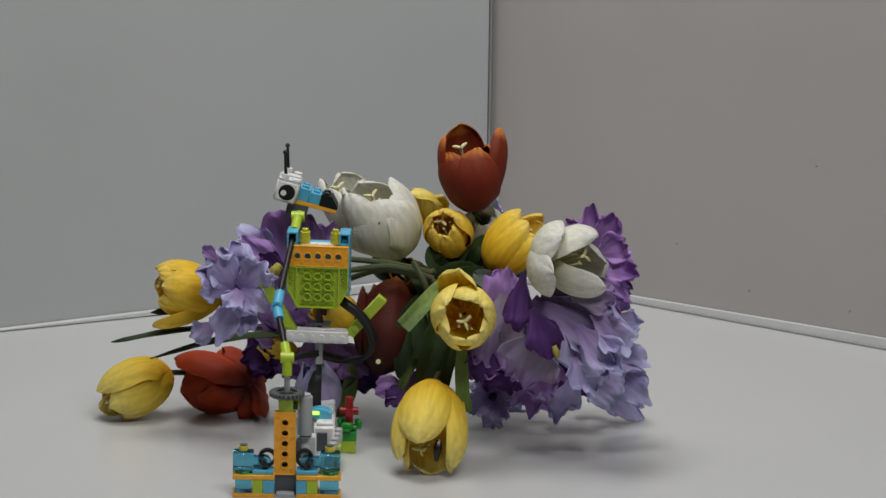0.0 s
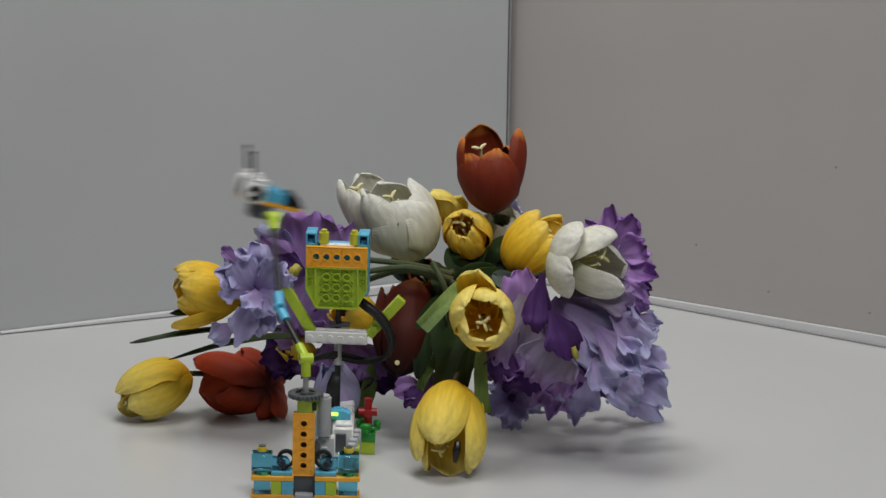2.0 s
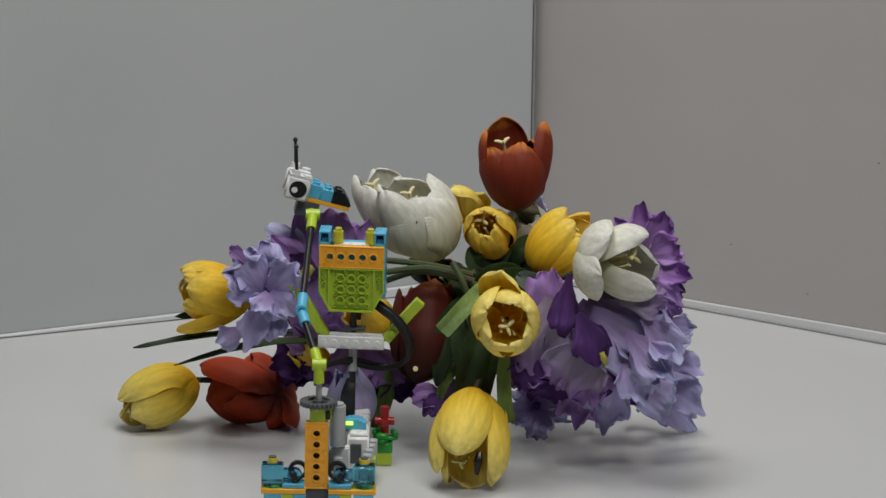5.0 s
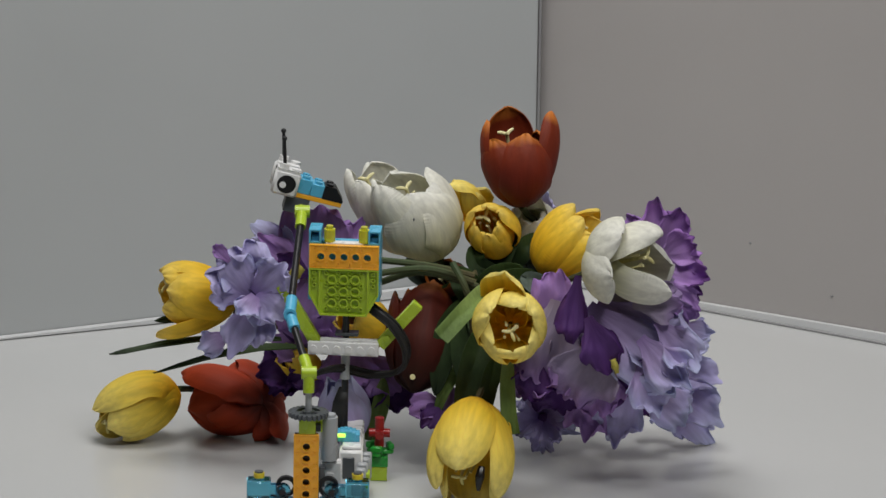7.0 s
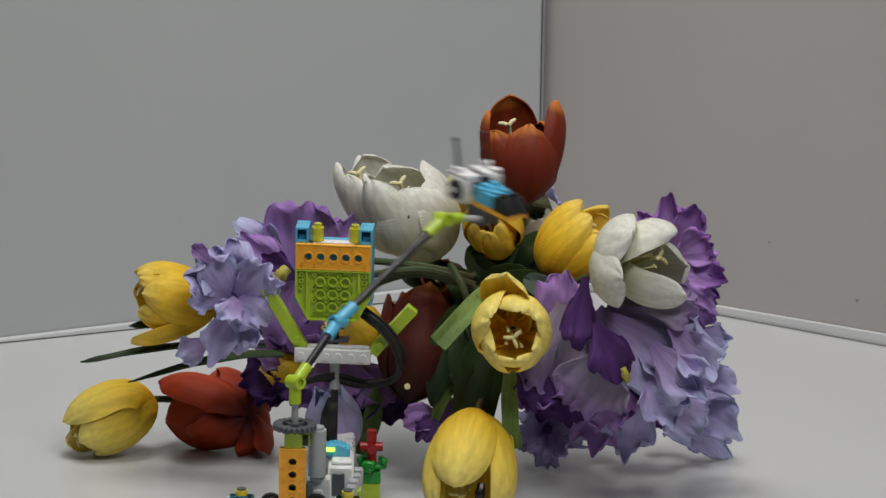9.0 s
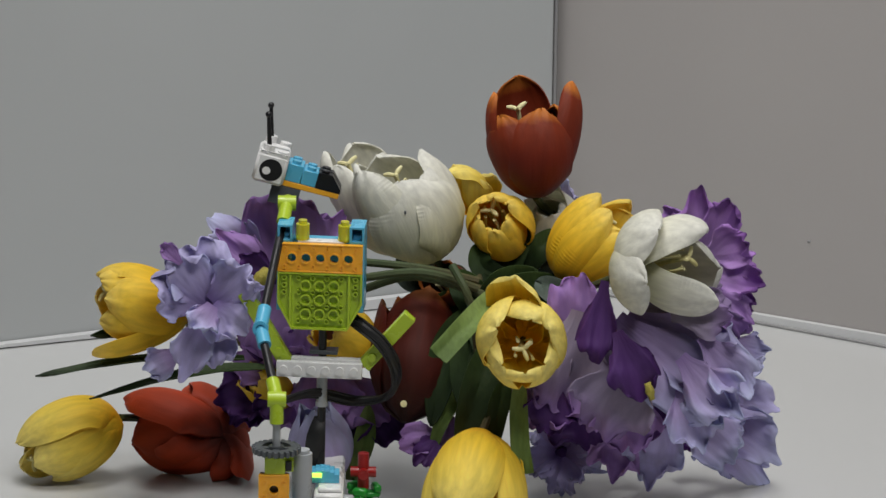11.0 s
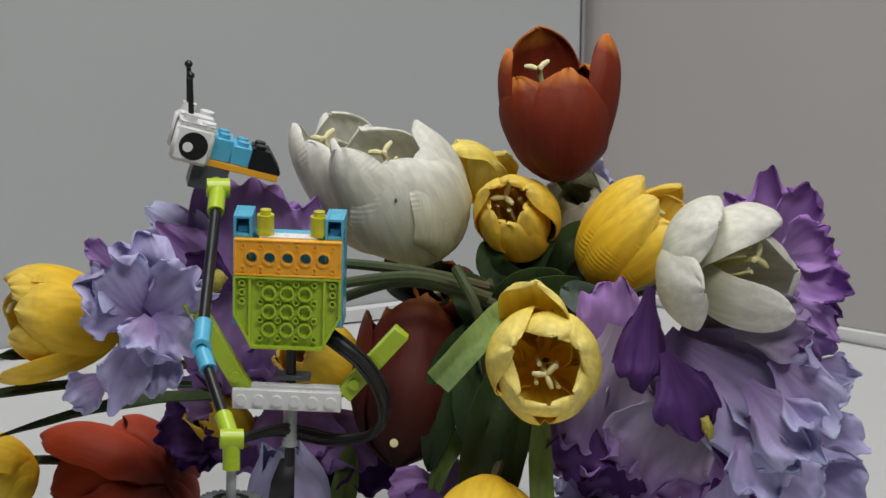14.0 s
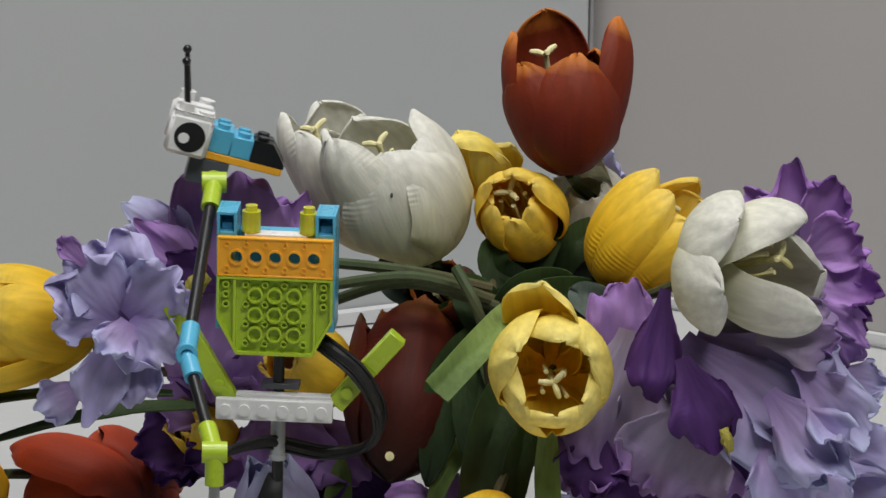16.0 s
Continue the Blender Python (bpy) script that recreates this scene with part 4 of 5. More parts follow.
i6 = iris("large lilac iris with pale blue frilled falls", (0.1023, 0.1300, 0.1183))
for sd, (r, t, w, mt, kw) in enumerate([
        ((0.0975, 0.1050, 0.1306), (0.1603, 0.0850, 0.0815), 0.050, M_SKY, dict(frill=0.17, waves=3.2, bend=0.06)),
        ((0.1035, 0.1100, 0.1306), (0.1718, 0.0950, 0.1006), 0.050, M_SKY, dict(frill=0.18, waves=3.2)),
        ((0.1065, 0.1150, 0.1335), (0.1697, 0.1050, 0.1270), 0.044, M_MAUVE, dict(frill=0.10)),
        ((0.1579, 0.1100, 0.1164), (0.1814, 0.1050, 0.1129), 0.018, M_SKY, dict(frill=0.14)),
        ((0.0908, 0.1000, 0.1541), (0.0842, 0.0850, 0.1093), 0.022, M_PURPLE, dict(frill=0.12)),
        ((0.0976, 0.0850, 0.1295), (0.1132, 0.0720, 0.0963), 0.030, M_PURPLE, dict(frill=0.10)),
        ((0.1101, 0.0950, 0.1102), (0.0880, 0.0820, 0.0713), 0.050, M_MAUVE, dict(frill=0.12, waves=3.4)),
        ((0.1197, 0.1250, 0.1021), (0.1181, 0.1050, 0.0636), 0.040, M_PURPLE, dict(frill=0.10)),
        ((0.1331, 0.0850, 0.1152), (0.1637, 0.0700, 0.0852), 0.036, M_SKY, dict(frill=0.20, waves=3.4)),
        ((0.1442, 0.0880, 0.1261), (0.1720, 0.0750, 0.0984), 0.030, M_SKY, dict(frill=0.22, waves=3.4)),
        ((0.1341, 0.0900, 0.0988), (0.1453, 0.0750, 0.0655), 0.034, M_SKY, dict(frill=0.20, waves=3.4)),
        ((0.1276, 0.0950, 0.1355), (0.1601, 0.0850, 0.1419), 0.030, M_MAUVE, dict(frill=0.14))]):
    frill_petal(i6, r, t, w, mt, 130 + sd, **kw)
beard(i6, (0.1151, 0.0780, 0.1020), (0.1180, 0.0760, 0.0930), 0.0026)

i7 = iris("grey-mauve iris between yellow and white tulips", (0.0743, 0.1400, 0.1119))
for sd, (r, t, w, mt, kw) in enumerate([
        ((0.0766, 0.1300, 0.1046), (0.0730, 0.1280, 0.1470), 0.034, M_VIOLET, dict(frill=0.12)),
        ((0.0788, 0.1250, 0.1286), (0.0650, 0.1050, 0.0750), 0.058, M_MAUVE, dict(frill=0.10)),
        ((0.0794, 0.1300, 0.1151), (0.0995, 0.1150, 0.0841), 0.045, M_MAUVE, dict(frill=0.10)),
        ((0.0681, 0.1250, 0.0985), (0.0468, 0.1100, 0.0671), 0.042, M_VIOLET, dict(frill=0.12)),
        # deep purple added here stands in for the shade between the petals
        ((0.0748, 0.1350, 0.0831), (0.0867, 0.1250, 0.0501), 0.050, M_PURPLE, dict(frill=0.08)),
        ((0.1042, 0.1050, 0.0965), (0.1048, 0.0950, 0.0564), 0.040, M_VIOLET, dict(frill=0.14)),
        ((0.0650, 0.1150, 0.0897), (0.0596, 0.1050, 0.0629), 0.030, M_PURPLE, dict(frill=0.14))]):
    frill_petal(i7, r, t, w, mt, 150 + sd, **kw)

i8 = iris("frilled lilac iris bell lying on the table", (0.0710, 0.1900, 0.0314))
for sd, (r, t, w, mt, kw) in enumerate([
        ((0.0700, 0.1750, 0.0292), (0.0597, 0.1500, 0.0200), 0.026, M_LILAC, dict(frill=0.13, waves=4.5)),
        ((0.0709, 0.1750, 0.0292), (0.0798, 0.1500, 0.0185), 0.026, M_LILAC, dict(frill=0.13, waves=4.5)),
        ((0.0717, 0.1750, 0.0307), (0.0918, 0.1500, 0.0403), 0.026, M_SKY, dict(frill=0.14, waves=4.5)),
        ((0.0709, 0.1780, 0.0316), (0.0848, 0.1550, 0.0563), 0.026, M_SKY, dict(frill=0.14, waves=4.5)),
        ((0.0691, 0.1780, 0.0315), (0.0580, 0.1550, 0.0591), 0.026, M_SKY, dict(frill=0.14, waves=4.5)),
        ((0.0682, 0.1760, 0.0303), (0.0495, 0.1520, 0.0388), 0.024, M_LILAC, dict(frill=0.14, waves=4.5)),
        ((0.0688, 0.1700, 0.0379), (0.0714, 0.1500, 0.0549), 0.013, M_VIOLET, dict(frill=0.10))]):
    frill_petal(i8, r, t, w, mt, 170 + sd, **kw)

bm = bmesh.new()
q = Vector((0.0705, 0.1780, 0.0292)) - i8.location
tube(bm, [tuple(q + Vector((0, -0.004, 0))), tuple(q + Vector((0, 0.006, 0.001))), tuple(q + Vector((0.002, 0.020, 0.003)))], [0.0055, 0.0045, 0.003], 12)
part("throat", bm, M_PURPLE, i8, "dark purple throat", None, True)

i9 = iris("drooping purple iris with pale blue frills on the table", (0.1351, 0.2000, 0.0579))
for sd, (r, t, w, mt, kw) in enumerate([
        ((0.1300, 0.1900, 0.0695), (0.1185, 0.1650, 0.0179), 0.032, M_SKY, dict(frill=0.14, waves=4)),
        ((0.1274, 0.1800, 0.0712), (0.1365, 0.1600, 0.0426), 0.040, M_VIOLET, dict(frill=0.10)),
        ((0.1489, 0.2000, 0.0487), (0.1904, 0.1900, 0.0109), 0.030, M_SKY, dict(frill=0.14, waves=4)),
        ((0.1488, 0.1980, 0.0493), (0.1874, 0.1850, 0.0519), 0.030, M_SKY, dict(frill=0.14, waves=4)),
        ((0.1461, 0.1900, 0.0542), (0.1685, 0.1750, 0.0382), 0.034, M_VIOLET, dict(frill=0.12)),
        ((0.1102, 0.1950, 0.0543), (0.1016, 0.1800, 0.0282), 0.030, M_VIOLET, dict(frill=0.12)),
        ((0.1382, 0.2100, 0.0405), (0.1473, 0.2000, 0.0272), 0.030, M_PURPLE, dict(frill=0.08)),
        ((0.0943, 0.2000, 0.0618), (0.0904, 0.1900, 0.0318), 0.040, M_PURPLE, dict(frill=0.08)),
        ((0.0780, 0.1900, 0.0788), (0.0672, 0.1750, 0.0551), 0.036, M_VIOLET, dict(frill=0.10)),
        ((0.1258, 0.1350, 0.0715), (0.1222, 0.1100, 0.0375), 0.036, M_LILAC, dict(frill=0.15)),
        ((0.1423, 0.1400, 0.0700), (0.1704, 0.1150, 0.0461), 0.036, M_SKY, dict(frill=0.17)),
        ((0.1514, 0.1450, 0.0715), (0.1935, 0.1250, 0.0452), 0.034, M_SKY, dict(frill=0.17)),
        ((0.1545, 0.1500, 0.0791), (0.1894, 0.1300, 0.0724), 0.028, M_LILAC, dict(frill=0.17)),
        ((0.1597, 0.1500, 0.0945), (0.1852, 0.1300, 0.0958), 0.020, M_SKY, dict(frill=0.17)),
        ((0.1069, 0.1300, 0.0639), (0.1006, 0.1100, 0.0373), 0.034, M_VIOLET, dict(frill=0.15))]):
    frill_petal(i9, r, t, w, mt, 190 + sd, **kw)
i10 = iris("pale blue iris petal behind the red tulip", (0.0667, 0.2500, 0.1472))
frill_petal(i10, (0.0667, 0.2500, 0.1456), (0.0719, 0.2450, 0.1712), 0.018, M_SKY, 210, frill=0.08)
frill_petal(i10, (0.0667, 0.2500, 0.1440), (0.0617, 0.2500, 0.1654), 0.014, M_LILAC, 211, frill=0.08)

# the outer flowers close in on the bouquet's middle
for ob in [t_w4, t_rc, t_rs, t_yx1, t_yx2, t_bud] + [o for o in bpy.data.objects if o.parent is None and o.name.split(".")[0] in ("iris", "flower_stem")]:
    ob.location.x *= 1 - 0.36 * max(ob.location.y - 0.10, 0)
# let what lies on the table touch it
for ob, drop in ((t_bud, -0.0049),):
    ob.location.z -= drop
sight = Vector((0.1033, 0.2500, 0.0123)) - Vector((0.1005, 0.1500, 0.0452))
for ob, drop in ((i8, 0.0106), (i9, 0.0060)):
    ob.location += sight * (drop / -sight.z)

# ---- the toy bird: a build of studded plastic bricks ----
MM = 0.001
BASE = Vector((-0.0911, 0.0100, 0.0))
bird = thing("toy_bird", "bird toy built of coloured plastic bricks on the table", "toy", BASE)


def mm_box(bm, x0, x1, y0, y1, z0, z1, bevel=0.25):
    box(bm, x0 * MM, x1 * MM, y0 * MM, y1 * MM, z0 * MM, z1 * MM, bevel * MM)


def mm_rod(bm, a, b, r, seg=16, r2=None):
    rod(bm, Vector(a) * MM, Vector(b) * MM, r * MM, seg, None if r2 is None else r2 * MM)


def mm_ring(bm, c, axis, ro, ri, h, seg=18):
    ring(bm, Vector(c) * MM, axis, ro * MM, ri * MM, h * MM, seg)


def block(name, material, parent, x0, x1, y0, y1, z0, z1, label="", studs=(), m=None, bevel=0.3, front=()):
    bm = bmesh.new()
    mm_box(bm, x0, x1, y0, y1, z0, z1, bevel)
    for sx, sy in studs:
        mm_rod(bm, (sx, sy, z1 - 0.2), (sx, sy, z1 + 1.7), 2.4)
    for sx, sz in front:
        mm_rod(bm, (sx, y0 + 0.2, sz), (sx, y0 - 1.7, sz), 2.4)
    return part(name, bm, material, parent, label, m, True)


def holed_plate(name, parent, m, across, rows_up, label, w0, w1):
    """A two-row plate with five round holes, seen from its hollow side. across: its long side runs along x, else along z."""
    bm = bmesh.new()
    ln, sh = rows_up
    pitch = ln / 6
    for k in range(5):
        c = (k - 2) * pitch
        if across:
            holed_cell(bm, c * MM, 0, pitch * MM, (sh - 1.2) * MM, 2.5 * MM, 0.5 * MM, 3.2 * MM)
        else:
            holed_cell(bm, 0, c * MM, (sh - 1.2) * MM, pitch * MM, 2.5 * MM, 0.5 * MM, 3.2 * MM)
        mm_ring(bm, (c, 0.6, 0) if across else (0, 0.6, c), (0, -1, 0), 3.3, 2.5, 0.9, 20)
    lx, lz = (ln, sh) if across else (sh, ln)
    e = 2.5 * pitch
    if across:
        mm_box(bm, -lx / 2 + 0.8, -e, 0.5, 3.2, -sh / 2 + 0.6, sh / 2 - 0.6, 0)
        mm_box(bm, e, lx / 2 - 0.8, 0.5, 3.2, -sh / 2 + 0.6, sh / 2 - 0.6, 0)
    else:
        mm_box(bm, -sh / 2 + 0.6, sh / 2 - 0.6, 0.5, 3.2, -lz / 2 + 0.8, -e, 0)
        mm_box(bm, -sh / 2 + 0.6, sh / 2 - 0.6, 0.5, 3.2, e, lz / 2 - 0.8, 0)
    mm_box(bm, -lx / 2, lx / 2, 0, 3.2, lz / 2 - 0.9, lz / 2, 0.2)
    mm_box(bm, -lx / 2, lx / 2, 0, 3.2, -lz / 2, -lz / 2 + 0.9, 0.2)
    mm_box(bm, -lx / 2, -lx / 2 + 0.9, 0, 3.2, -lz / 2 + 0.9, lz / 2 - 0.9, 0.1)
    mm_box(bm, lx / 2 - 0.9, lx / 2, 0, 3.2, -lz / 2 + 0.9, lz / 2 - 0.9, 0.1)
    for k in range(6):
        for s in (-1, 1):
            a, b = (k - 2.5) * pitch, s * sh * 0.31
            mm_ring(bm, (a, 0.6, b) if across else (b, 0.6, a), (0, -1, 0), 1.4, 0.85, 0.6, 10)
    return part(name, bm, M_ORANGE, parent, label, m, True)


# base
for x0, x1 in ((-39.5, -7.6), (8.9, 43.2)):
    block("base_plate", M_ORANGE, bird, x0, x1, -8, 8, 0.2, 3.4, "orange plate")
    block("base_plate", M_ORANGE, bird, x0, x1, -8, 8, 14.4, 17.8, "orange plate")
for x0, x1, mt, nm in ((-37.5, -25, M_CBLUE, "clear_brick"), (-24.5, -16.6, M_LIME, "brick"), (-16.4, -7.7, M_AZURE, "brick"), (9.0, 16.8, M_AZURE, "brick"), (17.0, 25.4, M_LIME, "brick"), (27, 41.5, M_CBLUE, "clear_brick")):
    block(nm, mt, bird, x0, x1, -7.6, 7.6, 3.5, 14.3)
for x0, x1 in ((-24.5, -8.4), (9.0, 25.4)):
    block("small_plate", M_AZURE, bird, x0, x1, -6, 7, 17.9, 21.0, "light blue plate")
for cx, px, side in ((-31.5, -15.5, -1), (34.5, 17.2, 1)):
    bm = bmesh.new()
    mm_box(bm, cx - 8.0, cx + 8.0, -5, 10, 20.5, 33.8, 0.9)
    mm_rod(bm, (cx, 2.5, 33), (cx, 2.5, 35.2), 3.2)
    part("clear_round_brick", bm, M_CBLUE, bird, "clear light blue rounded brick", None, True)
    bm = bmesh.new()
    mm_rod(bm, (cx, 1.0, 17.9), (cx, 1.0, 20.4), 7.2, 24)
    part("clear_disc", bm, M_CGREEN, bird, "clear green round plate", None, True)
    bm = bmesh.new()
    mm_rod(bm, (cx, 2.5, 35.2), (cx, 2.5, 38.6), 3.7, 24)
    part("round_plate", bm, M_YCAP, bird, "yellow round stud plate", None, True)
    bm = bmesh.new()
    mm_rod(bm, (cx, 2.5, 38.7), (cx, 2.5, 39.6), 3.0, 20)
    part("stud_cap", bm, M_DGREY, bird, "grey stud cap", None, True)
    bm = bmesh.new()
    mm_ring(bm, (px, -3.0, 26.5), (0, 1, 0), 5.2, 2.2, 6.0, 24)
    mm_box(bm, min(px, cx - side * 7), max(px, cx - side * 7), -2, 6, 22.5, 30.5, 0.8)
    part("clear_pulley", bm, M_CBLUE, bird, "clear blue pulley wheel", None, True)
    bm = bmesh.new()
    mm_ring(bm, (px + side * -2.2, 3.5, 28.5), (0, 1, 0), 7.0, 4.6, 4.0, 24)
    part("tyre", bm, M_CABLE, bird, "black rubber ring", None, True)
    bm = bmesh.new()
    mm_rod(bm, (px, -3.6, 26.5), (px, 3, 26.5), 2.0, 12)
    part("axle_pin", bm, M_BLACK, bird, "", None, True)
block("foot_block", M_DGREY, bird, -7.4, 8.7, 1.5, 14, 0.2, 15.8, "dark grey base block")
block("foot_plate", M_LGREY, bird, -6.2, 7.5, -6.5, 1.3, 0.2, 3.2, "light grey plate")
# tower
holed_plate("tower_plate", bird, Matrix.Translation((0.0, 0.0, 41.0 * MM)), False, (50.0, 16.9), "orange plate with five round holes", 0, 0)
# added dark sheet in place of the shade seen through the holes
block("hole_backing", M_DGREY, bird, -7.9, 7.9, 5.4, 6.8, 16.2, 65.8, "added dark backing that makes the holes look shaded")
block("tower_brick", M_AZURE, bird, -7.4, 8.6, 7.0, 15.0, 16.2, 52, "light blue bricks")
block("tower_brick", M_DGREY, bird, 8.7, 12.5, 5.5, 13.0, 28, 42, "dark grey connector")
block("tower_top", M_LIME, bird, -5.2, 6.0, 1.5, 7.0, 65.9, 75.2, "lime green brick")
block("tower_top", M_LIME, bird, -5.2, 10.5, 7.1, 16.5, 65.9, 75.2, "lime green brick")
block("tower_pin", M_BLACK, bird, 6.2, 9.5, 3.2, 7.0, 67.5, 72.5)
bm = bmesh.new()
mm_rod(bm, (1, 9, 73), (1, 9, 96), 2.2, 12)
part("axle", bm, M_LGREY, bird, "light grey axle", None, True)
bm = bmesh.new()
for k in range(24):
    a = k * math.tau / 24
    q = Matrix.Rotation(a, 4, "Z")
    box(bm, 11.2 * MM, 13.6 * MM, -1.0 * MM, 1.0 * MM, -1.6 * MM, 1.6 * MM, 0.2 * MM, q)
mm_ring(bm, (0, 0, -1.6), (0, 0, 1), 11.6, 8.0, 3.2, 32)
mm_ring(bm, (0, 0, -1.6), (0, 0, 1), 4.2, 2.2, 3.4, 18)
for k in range(4):
    q = Matrix.Rotation(k * math.tau / 4, 4, "Z")
    box(bm, 3.8 * MM, 8.4 * MM, -1.6 * MM, 1.6 * MM, -1.0 * MM, 1.0 * MM, 0.1 * MM, q)
gear = part("gear", bm, M_DGREY, bird, "dark grey toothed gear wheel", None, True)
# motor and control box behind the tower
bm = bmesh.new()
mm_rod(bm, (15.0, 17, 44), (15.0, 17, 74), 5.6, 24)
mm_rod(bm, (15.0, 17, 74), (15.0, 17, 76), 4.2, 20)
part("motor", bm, M_LGREY, bird, "light grey motor cylinder", None, True)
bm = bmesh.new()
mm_box(bm, 10.5, 23.5, 16, 26, 16, 42, 0.6)
mm_box(bm, 13.5, 18.5, 14.5, 16.2, 18, 24, 0.4)
mm_box(bm, 13.5, 18.5, 14.5, 16.2, 29, 35, 0.4)
part("motor_bracket", bm, M_WHITE, bird, "white bracket brick", None, True)
bm = bmesh.new()
mm_box(bm, 21.0, 37.0, 70, 146, 0.3, 33, 1.2)
mm_box(bm, 23.0, 36.0, 74, 118, 33, 35.5, 0.8)
mm_rod(bm, (33, 100, 35), (33, 100, 38), 2.4)
part("control_box", bm, M_WHITE, bird, "white battery and control box", None, True)
bm = bmesh.new()
mm_box(bm, 23.5, 31.5, 68.8, 70.4, 14, 29, 0.5)
part("socket", bm, M_DGREY, bird, "dark grey socket", None, True)
bm = bmesh.new()
for k in range(6):
    mm_box(bm, 30.0 + k * 1.2, 37.0 + k * 1.2, 44 + k * 7, 50 + k * 7, 11, 21 + k * 1.6, 0.9)
part("ridged_side", bm, M_LGREY, bird, "grey ridged side brick", None, True)
block("side_plate", M_LIME, bird, 37.5, 42, 62, 92, 11, 20, "lime green brick")
block("lamp_window", M_GLOW, bird, 17.5, 25, 81, 83, 39.6, 42.0, "glowing green power light")
bm = bmesh.new()
for k in range(7):
    a = math.pi * k / 12
    mm_box(bm, 16 + k * 2.6, 19.0 + k * 2.6, 84, 96, 35.6, 39.5 + 3.5 * math.sin(math.pi * (k + 1) / 8), 0.3)
part("curved_plate", bm, M_AZURE, bird, "light blue curved plate", None, True)

# body
BODY = Vector((-0.0691, 0.1250, 0.1651)) - BASE
KB = 1.0054
body_m = Matrix.Translation(BODY) @ Matrix.Rotation(radians(-4), 4, "Z") @ Matrix.Rotation(radians(0.2), 4, "Y") @ Matrix.Diagonal((KB * 0.985, KB, KB * 1.03, 1))
holed_plate("chest_plate", bird, body_m @ Matrix.Translation((0, 0, -8 * MM)), True, (48.0, 16.0), "orange plate with five round holes", 0, 0)
bm = bmesh.new()
outline = [(-24, -16.2), (24, -16.2), (24, -33.5), (15.8, -48), (-15.8, -48), (-24, -33.5)]


def poly_prism(bm, pts, y0, y1):
    a, b = [bm.verts.new((x * MM, y0 * MM, z * MM)) for x, z in pts], [bm.verts.new((x * MM, y1 * MM, z * MM)) for x, z in pts]
    bm.faces.new(a)
    bm.faces.new(b)
    for k in range(len(pts)):
        j = (k + 1) % len(pts)
        bm.faces.new((a[k], a[j], b[j], b[k]))


poly_prism(bm, outline, 2.5, 3.2)
for k in range(6):
    (xa, za), (xb, zb) = outline[k], outline[(k + 1) % 6]
    ia, ib = (xa * 0.955, -30 + (za + 30) * 0.935), (xb * 0.955, -30 + (zb + 30) * 0.935)
    poly_prism(bm, [(xa, za), (xb, zb), ib, ia], -0.1, 2.5)
for sx in (-16.6, 16.6):
    mm_box(bm, sx - 0.6, sx + 0.6, 0.1, 2.5, -45.5, -17.5, 0.1)
for ix in (-8, 0, 8):
    for iz in (-23.5, -31.5, -39.5):
        mm_ring(bm, (ix, 2.5, iz), (0, -1, 0), 3.3, 2.4, 2.5, 20)
for ix in (-12, -4, 4, 12):
    for iz in (-19.5, -27.5, -35.5, -43.5):
        mm_ring(bm, (ix, 2.5, iz), (0, -1, 0), 1.5, 0.9, 1.6, 10)
for ix in (-20.2, 20.2):
    for iz in (-19.5, -23.5, -27.5):
        mm_ring(bm, (ix, 2.5, iz), (0, -1, 0), 1.6, 0.9, 1.8, 10)
part("belly_plate", bm, M_LIME, bird, "lime green wedge plate, hollow side out", body_m, True)
for sx in (-1, 1):
    bm = bmesh.new()
    x0, x1 = (16.2, 24.6) if sx > 0 else (-24.6, -16.2)
    mm_box(bm, x0, x1, 3.3, 22, -38.5, 0.0, 0.3)
    for a in ((x0, x0 + 1.3, 3.0, 20, 0, 9.4), (x1 - 1.3, x1, 3.0, 20, 0, 9.4), (x0 + 1.3, x1 - 1.3, 3.0, 20, 8.2, 9.4), (x0 + 1.3, x1 - 1.3, 3.0, 20, 0, 1.4), (x0 + 1.3, x1 - 1.3, 12, 20, 1.4, 8.2)):
        mm_box(bm, *a, 0.15)
    mm_box(bm, (x0 + x1) / 2 - 2.4, (x0 + x1) / 2 + 2.4, 7, 12, 1.4, 4.2, 0.3)
    part("side_brick", bm, M_AZURE, bird, "light blue hollow brick", body_m, True)
    bm = bmesh.new()
    cx = -10.6 if sx < 0 else 13.2
    mm_rod(bm, (cx, 7, 1.0), (cx, 7, 9.4), 3.9, 20)
    mm_rod(bm, (cx, 7, 9.4), (cx, 7, 11.6), 2.5, 16)
    mm_rod(bm, (cx, 7, 0.2), (cx, 7, 1.2), 3.1, 16)
    part("clear_stud_brick", bm, M_CYELLOW, bird, "clear yellow round brick", body_m, True)
block("back_plate", M_AZURE, bird, -16.1, 16.1, 15, 22, -36, -1, "light blue brick wall", (), body_m)
block("top_plate", M_WHITE, bird, -13, 13, 3.4, 9.8, -1.8, 0.8, "pale plate", (), body_m)
bm = bmesh.new()
mm_rod(bm, (1.2, 12, -70), (1.2, 12, -40), 2.35, 12)
mm_rod(bm, (1.2, 12, -142), (1.2, 12, -90), 2.35, 12)
part("leg_axle", bm, M_BLACK, bird, "black axle leg", body_m, True)
bm = bmesh.new()
mm_ring(bm, (1.2, 12, -93), (0, 0, 1), 3.1, 2.2, 18, 18)
mm_ring(bm, (1.2, 12, -94), (0, 0, 1), 3.6, 2.2, 2.2, 18)
part("axle_joiner", bm, M_LGREY, bird, "light grey axle connector", body_m, True)
block("hip_plate", M_WHITE, bird, -24, 24.6, 1.5, 4.9, -75.5, -66.8, "white plate with studs facing out", (), body_m, 0.4, [(k, -71.2) for k in (-20, -12, -4, 4, 12, 20)])
